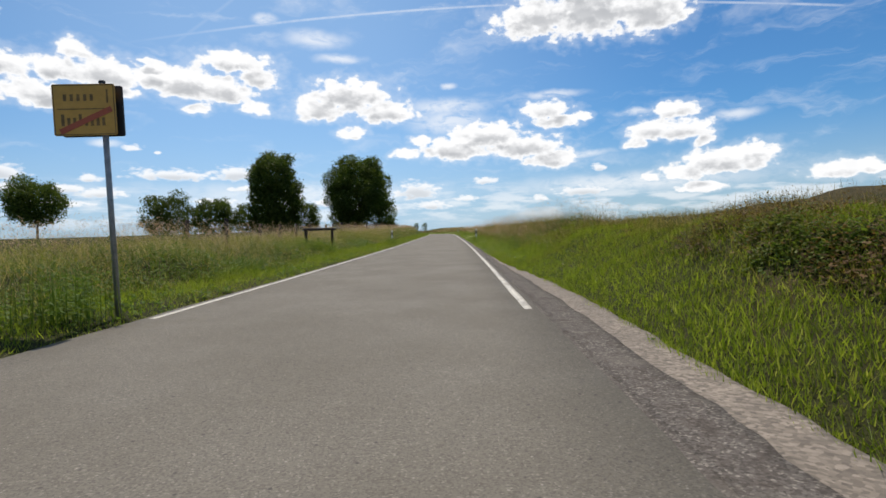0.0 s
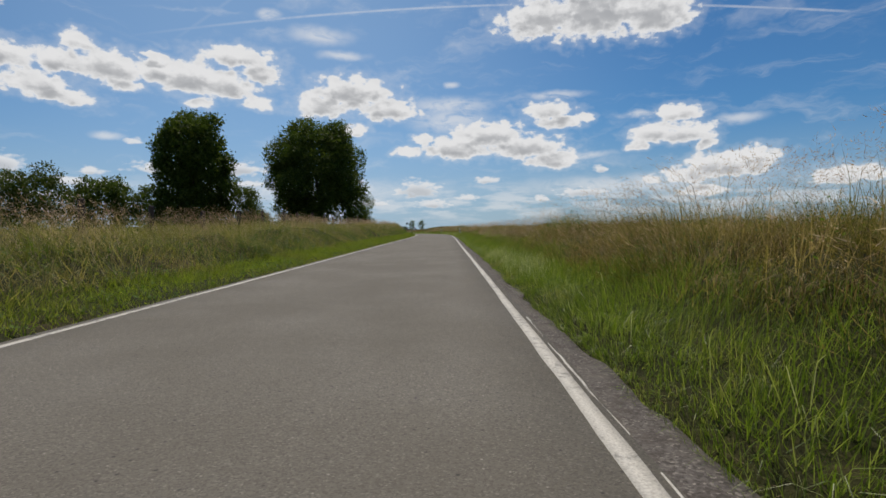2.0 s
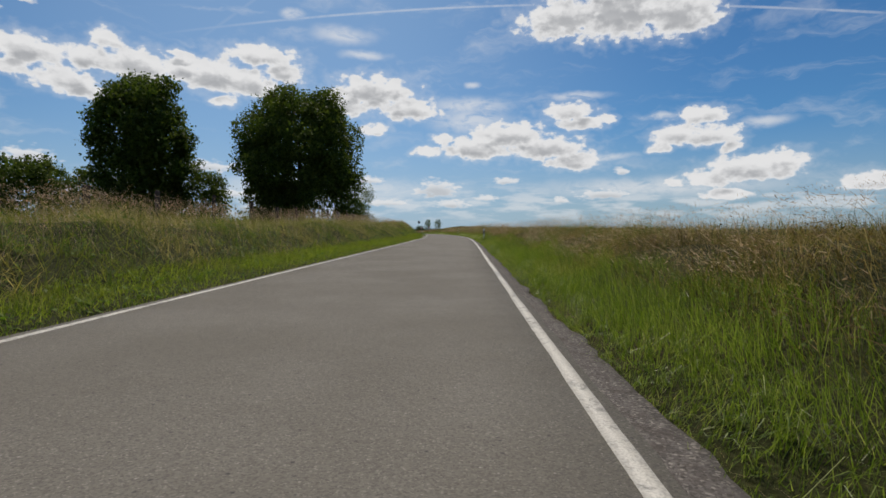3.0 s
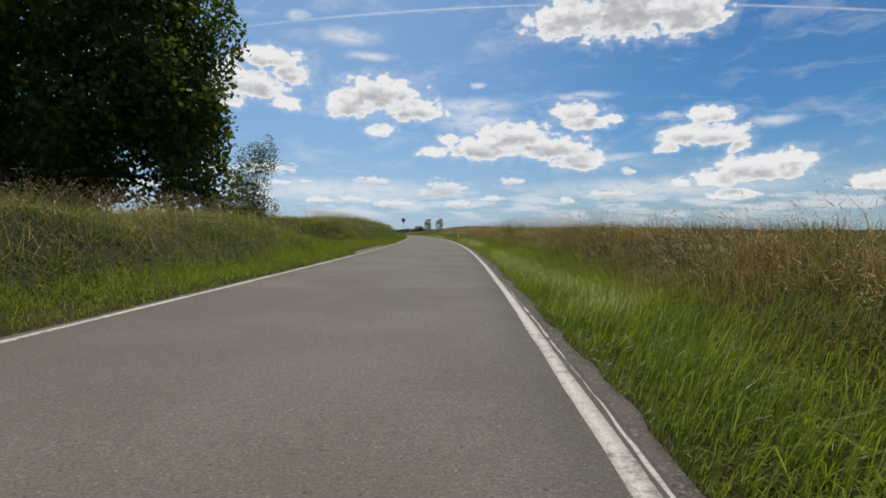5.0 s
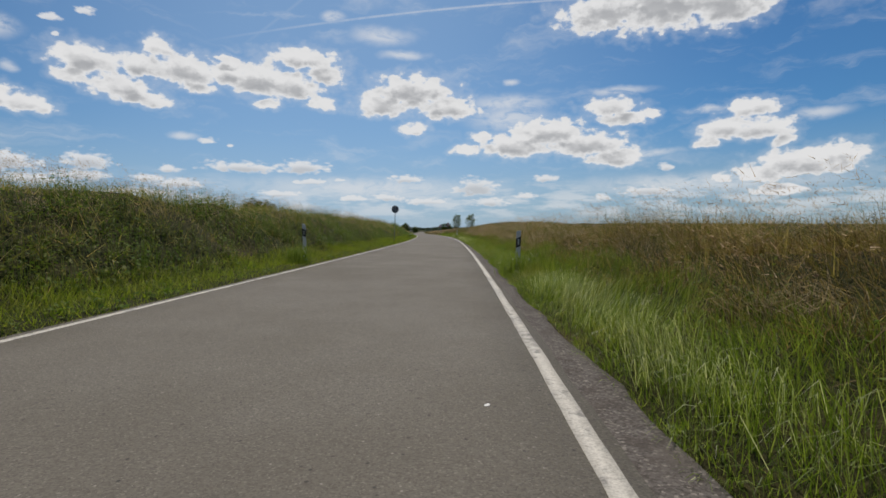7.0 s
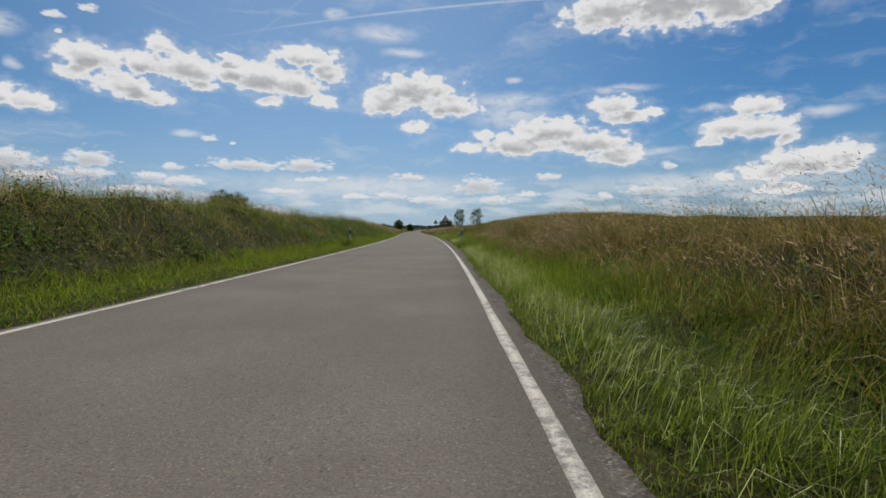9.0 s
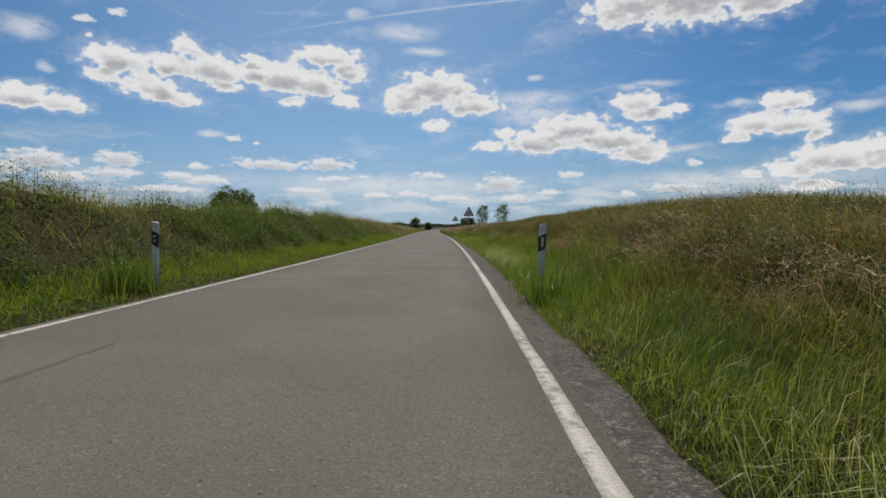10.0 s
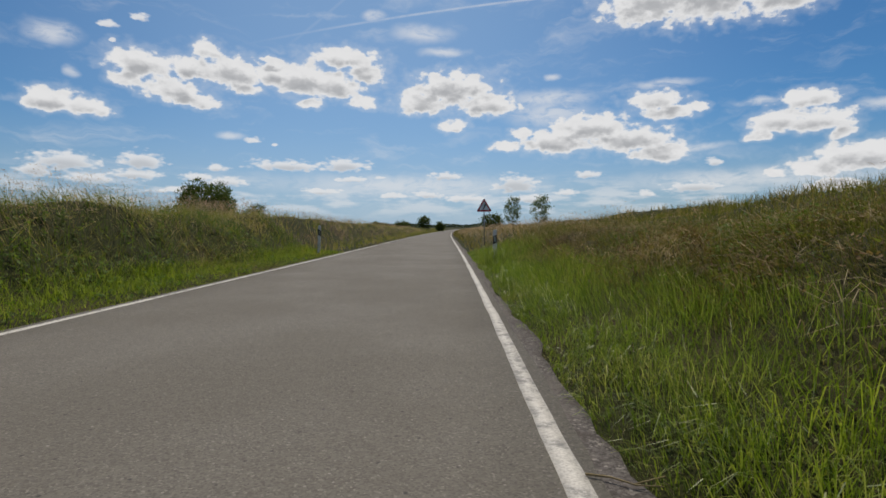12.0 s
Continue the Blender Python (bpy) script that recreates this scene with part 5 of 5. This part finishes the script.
def seeding(s, o, height, rng, heads=7, w=0.003, long=0.19, broad=0.009, loose=0.022):
    """Thin stalks whose loose panicles nod over to one side."""
    n = len(s)
    lean, toward = rng.uniform(0.10, 0.95, n) * (0.5 + vnoise(s / 2.2, o / 1.7, 61)), swirl(s, o, rng)
    v, f = blades(s, o, height, np.full(n, w), lean, toward, rng, 1, 0.2)
    tip = v.reshape(n, 3, 3)[:, 2]
    root = v.reshape(n, 3, 3)[:, 0]
    d = (tip - root) / np.linalg.norm(tip - root, axis=1)[:, None]
    out = [(v, f)]
    m = n * heads
    t = np.tile(np.linspace(-0.55, 1.0, heads), n)
    b = toward + np.interp(s, S_LINE, TH)
    over = np.repeat(np.stack([np.cos(b), np.sin(b), 0 * b], -1), heads, 0)
    dd, ln = np.repeat(d, heads, 0), np.repeat(long * rng.uniform(0.6, 1.4, n), heads)
    nod = np.repeat(rng.uniform(0.2, 1.0, n), heads)

    def spine(t):
        q = np.repeat(tip, heads, 0) + dd * (ln * t * 0.75)[:, None] + over * (ln * nod * np.abs(t) * t * 0.6)[:, None]
        q[:, 2] -= ln * nod * np.maximum(t, 0) ** 2 * 0.55
        return q

    a = spine(t) + rng.normal(size=(m, 3)) * (loose * (1.1 - 0.6 * np.clip(t, 0, 1)))[:, None]
    wd = rng.normal(size=(m, 3))
    wd /= np.linalg.norm(wd, axis=1)[:, None]
    c = a + (dd * 0.7 + over * 0.5 + rng.normal(size=(m, 3)) * 0.45 + np.array([0, 0, -0.15])) * (ln * rng.uniform(0.13, 0.30, m))[:, None]
    k = (broad * rng.uniform(0.5, 1.4, m))[:, None]
    q = np.stack([a - wd * k * 0.5, a + wd * k * 0.5, c], 1).reshape(-1, 3)
    out.append((q, [np.zeros((0, 4), np.int32), np.arange(len(q)).reshape(-1, 3)]))
    return join(out)


ears = []
s, o = scatter(rng, 30000, 17, END, 2.05, 5.6, 0.8, 1.3)
s, o = thin(rng, s, o, 1 - 0.8 * hillside(s))
ears.append(seeding(s, o, stature(s) * (0.6 + 0.4 * smooth(o, 1.7, 3.0)) * rng.uniform(0.5, 1.12, len(s)), rng, 8, 0.0022, 0.21, 0.009, 0.016))
s, o = scatter(rng, 33000, 2, END, -12.4, -8.1, 0.45)
s, o = thin(rng, s, o, 1 - np.maximum(gap(s), 0.75 * smooth(s, 232, 239) * smooth(s, 266, 260)))
ears.append(seeding(s, o, rng.uniform(0.5, 1.0, len(s)) * (1 + 0.2 * smooth(s, 90, 60) - 0.12 * smooth(s, 146, 152)), rng, 7, 0.004, 0.20, 0.012, 0.026))
for o0, o1 in ((1.5, 9.0), (-13.0, -7.0)):
    s, o = scatter(rng, 6000, 288, 400, o0, o1, 0.6)
    ears.append(seeding(s, o, rng.uniform(0.4, 0.7, len(s)), rng, 3, 0.012, 0.2, 0.04, 0.05))
# single taller stems that stand against the sky
s, o = scatter(rng, 2300, 18, 236, 2.5, 5.5, 0.85)
s, o = thin(rng, s, o, 1 - 0.85 * hillside(s))
ears.append(seeding(s, o, stature(s) * rng.uniform(0.85, 1.2, len(s)), rng, 12, 0.0022, 0.26, 0.0048, 0.010))
grass("seeding_grass", "beige and reddish seed heads of tall meadow grass", SEEDS, ears)


def herbs(s, o, height, leaves, size, rng, spread=0.02):
    """Leafy plants: a rise of paired leaves round each stem."""
    n = len(s)
    p = np.repeat(at(s, o, ground_height(s, o)), leaves, 0)
    t = rng.uniform(0.12, 1.0, n * leaves)
    p[:, 2] += t * np.repeat(height, leaves)
    a = rng.uniform(0, TAU, n * leaves)
    L = size * rng.uniform(0.5, 1.3, n * leaves) * (1.2 - 0.85 * t)
    d = np.stack([np.cos(a), np.sin(a), rng.uniform(-0.5, 0.6, n * leaves)], -1)
    e = np.stack([-np.sin(a), np.cos(a), rng.uniform(-0.3, 0.3, n * leaves)], -1)
    p += d * (spread * rng.uniform(0.2, 1.6, n * leaves) * (1.2 - 0.7 * t))[:, None]
    v = np.stack([p, p + d * L[:, None] * 0.5 + e * L[:, None] * 0.26, p + d * L[:, None], p + d * L[:, None] * 0.5 - e * L[:, None] * 0.26], 1).reshape(-1, 3)
    foot = at(s, o, ground_height(s, o))
    crown = foot + np.stack([rng.normal(0, 0.03, n), rng.normal(0, 0.03, n), height * 0.98], -1)
    w = np.stack([0.004 + 0 * s, 0.004 + 0 * s, 0 * s], -1)
    stem = np.stack([foot - w, foot + w, crown], 1).reshape(-1, 3)
    return np.concatenate([v, stem]), [np.arange(len(v)).reshape(-1, 4), len(v) + np.arange(len(stem)).reshape(-1, 3)]


leafy = []
s, o = scatter(rng, 4500, 14, END, 1.7, 6.0, 0.95)
leafy.append(herbs(s, o, stature(s) * rng.uniform(0.2, 0.75, len(s)), 7, 0.085, rng))
# stands of tall weeds on both banks
for s0, s1, o0, o1, n, hh in ((143.0, 154.0, 2.7, 5.2, 1000, 1.25), (59.0, 64.0, 3.0, 4.8, 300, 1.05), (78.0, 88.0, 2.4, 4.6, 300, 0.85), (178.0, 188.0, 2.4, 4.6, 350, 0.9), (221.5, 227.0, 2.8, 5.0, 320, 0.95),
                              (231.0, 241.0, 2.6, 5.5, 420, 0.6), (255.0, 266.0, 2.0, 5.2, 700, 0.65), (270.0, 280.0, 2.8, 5.0, 300, 0.5), (234.0, 263.0, -9.9, -7.3, 2000, 1.2), (152.0, 234.0, -9.8, -7.2, 2600, 0.85),
                              (8.0, 38.0, -10.0, -6.7, 2000, 0.6)):
    s, o = scatter(rng, n, s0, s1, o0, o1, 0.7)
    leafy.append(herbs(s, o, rng.uniform(0.6, 1.0, len(s)) * (0.45 + 0.8 * vnoise(s / 1.6, o / 1.6, 43)) * hh, 15, 0.10 if o0 < 0 else 0.085, rng, 0.11))
s, o = scatter(rng, 6000, 3, END, -10.5, -6.8, 0.85)
s, o = thin(rng, s, o, 1 - np.maximum(gap(s) * 0.8, 0.6 * smooth(s, 138, 118)))
leafy.append(herbs(s, o, rng.uniform(0.2, 0.66, len(s)), 7, 0.14, rng))
# the leafy lower face of the left bank
s, o = scatter(rng, 9500, 3, END, -9.4, -6.9, 0.6)
s, o = thin(rng, s, o, 1 - 0.9 * gap(s))
leafy.append(herbs(s, o, rng.uniform(0.3, 0.75, len(s)) * (0.4 + 0.9 * vnoise(s / 1.4, o / 1.1, 44)), 9, 0.105, rng, 0.10))
# weeds between the grasses at the foot of the right-hand bank
s, o = scatter(rng, 5200, 20, 230, 1.5, 4.4, 0.85)
leafy.append(herbs(s, o, stature(s) * rng.uniform(0.3, 0.75, len(s)), 9, 0.07, rng, 0.07))
s, o = scatter(rng, 900, 20, 36, 1.5, 4.6, 0.5)
leafy.append(herbs(s, o, rng.uniform(0.35, 0.8, len(s)), 11, 0.075, rng, 0.09))
# bushes of weeds round the delineators and at single spots
for cs, co, r, hh in ((105.2, 0.62, 0.22, 0.5), (105.6, 0.9, 0.3, 0.55), (106.2, 1.25, 0.55, 0.5), (43.6, 1.1, 0.35, 0.5), (164.6, 0.9, 0.4, 0.5), (44.2, -6.2, 0.45, 0.7), (168.8, -6.1, 0.5, 0.7), (227.6, -6.1, 0.45, 0.75), (227.1, 0.75, 0.3, 0.5),
                      (281.2, 0.9, 0.3, 0.4), (6.0, 2.75, 0.4, 0.26), (5.4, 2.9, 0.35, 0.26), (6.7, 3.0, 0.4, 0.28), (149.5, -8.6, 1.0, 0.9), (172.6, -8.0, 0.8, 0.9), (206.6, 4.6, 1.2, 0.9), (246.6, 1.75, 0.45, 0.5), (6.7, -6.15, 0.7, 1.05),
                      (5.0, -6.7, 0.9, 0.7), (254.6, -6.9, 0.5, 0.55), (267.0, -7.2, 0.6, 0.6), (62.0, 3.4, 0.7, 0.9), (248.3, -6.6, 0.5, 0.7), (60.5, -7.4, 0.7, 0.6), (15.5, -6.9, 0.8, 0.7)):
    n = int(80 * r + 40)
    leafy.append(herbs(cs + rng.normal(0, r * 0.5, n), co + rng.normal(0, r * 0.45, n), rng.uniform(0.5, 1.0, n) * hh, 12, 0.09, rng, 0.05))
# withered brown growth in the hollows of the right-hand bank
sere = []
for s0, s1, o0, o1, n, hh in ((4.0, 8.6, 2.4, 4.0, 620, 0.42), (26.0, 44.0, 2.4, 4.8, 600, 0.65), (64.0, 76.0, 2.5, 5.0, 600, 0.6), (110.0, 130.0, 2.3, 4.8, 1100, 0.7), (140.0, 148.0, 2.2, 4.2, 500, 0.75), (152.0, 168.0, 2.1, 4.6, 1100, 0.7),
                              (205.0, 230.0, 2.5, 5.4, 1500, 0.7), (234.0, 245.0, 2.7, 5.2, 500, 0.5), (266.0, 282.0, 2.3, 4.6, 1500, 0.42)):
    s, o = scatter(rng, n, s0, s1, o0, o1, 0.8)
    sere.append(herbs(s, o, rng.uniform(0.4, 1.0, len(s)) * hh, 13, 0.075, rng, 0.09))
v, f = join(sere)
setting("withered_weeds", np_mesh("withered_weeds", v, f), WITHERED, "withered brown weeds and dead stems on the bank", "stuff", "weeds", True)
v, f = join(leafy)
setting("wild_herbs", np_mesh("wild_herbs", v, f), HERBS, "dark green leafy weeds and nettles among the grass", "stuff", "weeds", True)

s, o = scatter(rng, 6500, 3, END, -7.3, -5.5, 0.75)
low = [herbs(s, o, rng.uniform(0.05, 0.22, len(s)), 7, 0.11, rng)]
s, o = scatter(rng, 3000, 3, END, 0.15, 2.0, 0.95, 1.0, True)
low.append(herbs(s, o, rng.uniform(0.06, 0.24, len(s)), 7, 0.06, rng))
v, f = join(low)
setting("verge_herbs", np_mesh("verge_herbs", v, f), ROSETTE, "low bright green leafy herbs in the verge", "stuff", "weeds", True)

# heaps of lodged stalks and dead leaves laid over in swathes on the right-hand bank
def heaps(rng, places, per, long, width, spread=0.32):
    """Tangled heaps of bowed stalks round each place."""
    s, o = places
    lie = np.repeat(swirl(s, o, rng, 0.5), per) + rng.normal(0, 0.9, len(s) * per)
    size = np.repeat(rng.uniform(0.6, 1.3, len(s)), per)
    s = np.repeat(s, per) + rng.normal(0, spread, len(lie)) * size
    o = np.repeat(o, per) + rng.normal(0, spread * 0.7, len(lie)) * size
    return arching(s, o, rng.uniform(*long, len(lie)) * size, rng.uniform(*width, len(lie)), lie, rng)


def dry_share(s):
    """How much dead growth each stretch of the bank carries."""
    return np.interp(s, [17, 26, 40, 62, 66, 80, 104, 112, 132, 146, 152, 168, 190, 203, 210, 229, 236, 262, 268, 282, 290], [0.3, 0.7, 0.7, 0.6, 0.8, 0.4, 0.5, 0.9, 0.7, 0.4, 0.9, 0.8, 0.4, 0.8, 1.0, 1.0, 0.4, 0.3, 0.7, 0.7, 0.3])


s, o = scatter(rng, 760, 18, END - 4, 2.1, 5.0, 0.0)
pale = thin(rng, s, o, dry_share(s))
grass("lodged_grass", "pale beige dry stalks laid over among the meadow grass", STRAW, [heaps(rng, pale, 34, (0.5, 1.0), (0.004, 0.008))])
s, o = scatter(rng, 900, 18, END - 4, 2.0, 4.8, 0.0)
dead = thin(rng, s, o, dry_share(s))
grass("dead_grass", "matted brown dead grass in the hollows of the bank", WITHERED, [heaps(rng, dead, 36, (0.4, 0.9), (0.006, 0.012), 0.36)])

# dry straw along the broken asphalt edges
dry = []
s, o = scatter(rng, 46000, 1, END, -0.07, 0.66, 0.5, 2.0, True)
dry.append(blades(s, o, rng.uniform(0.05, 0.18, len(s)), np.full(len(s), 0.005), rng.uniform(0.8, 2.6, len(s)), rng.uniform(0, TAU, len(s)), rng, 1, 0.6))
s, o = scatter(rng, 12000, 1, END, -5.62, -5.40, 0.6)
dry.append(blades(s, o, rng.uniform(0.05, 0.18, len(s)), np.full(len(s), 0.010), rng.uniform(0.8, 2.6, len(s)), rng.uniform(0, TAU, len(s)), rng, 1, 0.6))
grass("dry_edge_grass", "straw-coloured dry grass along the asphalt edges", STRAW, dry)
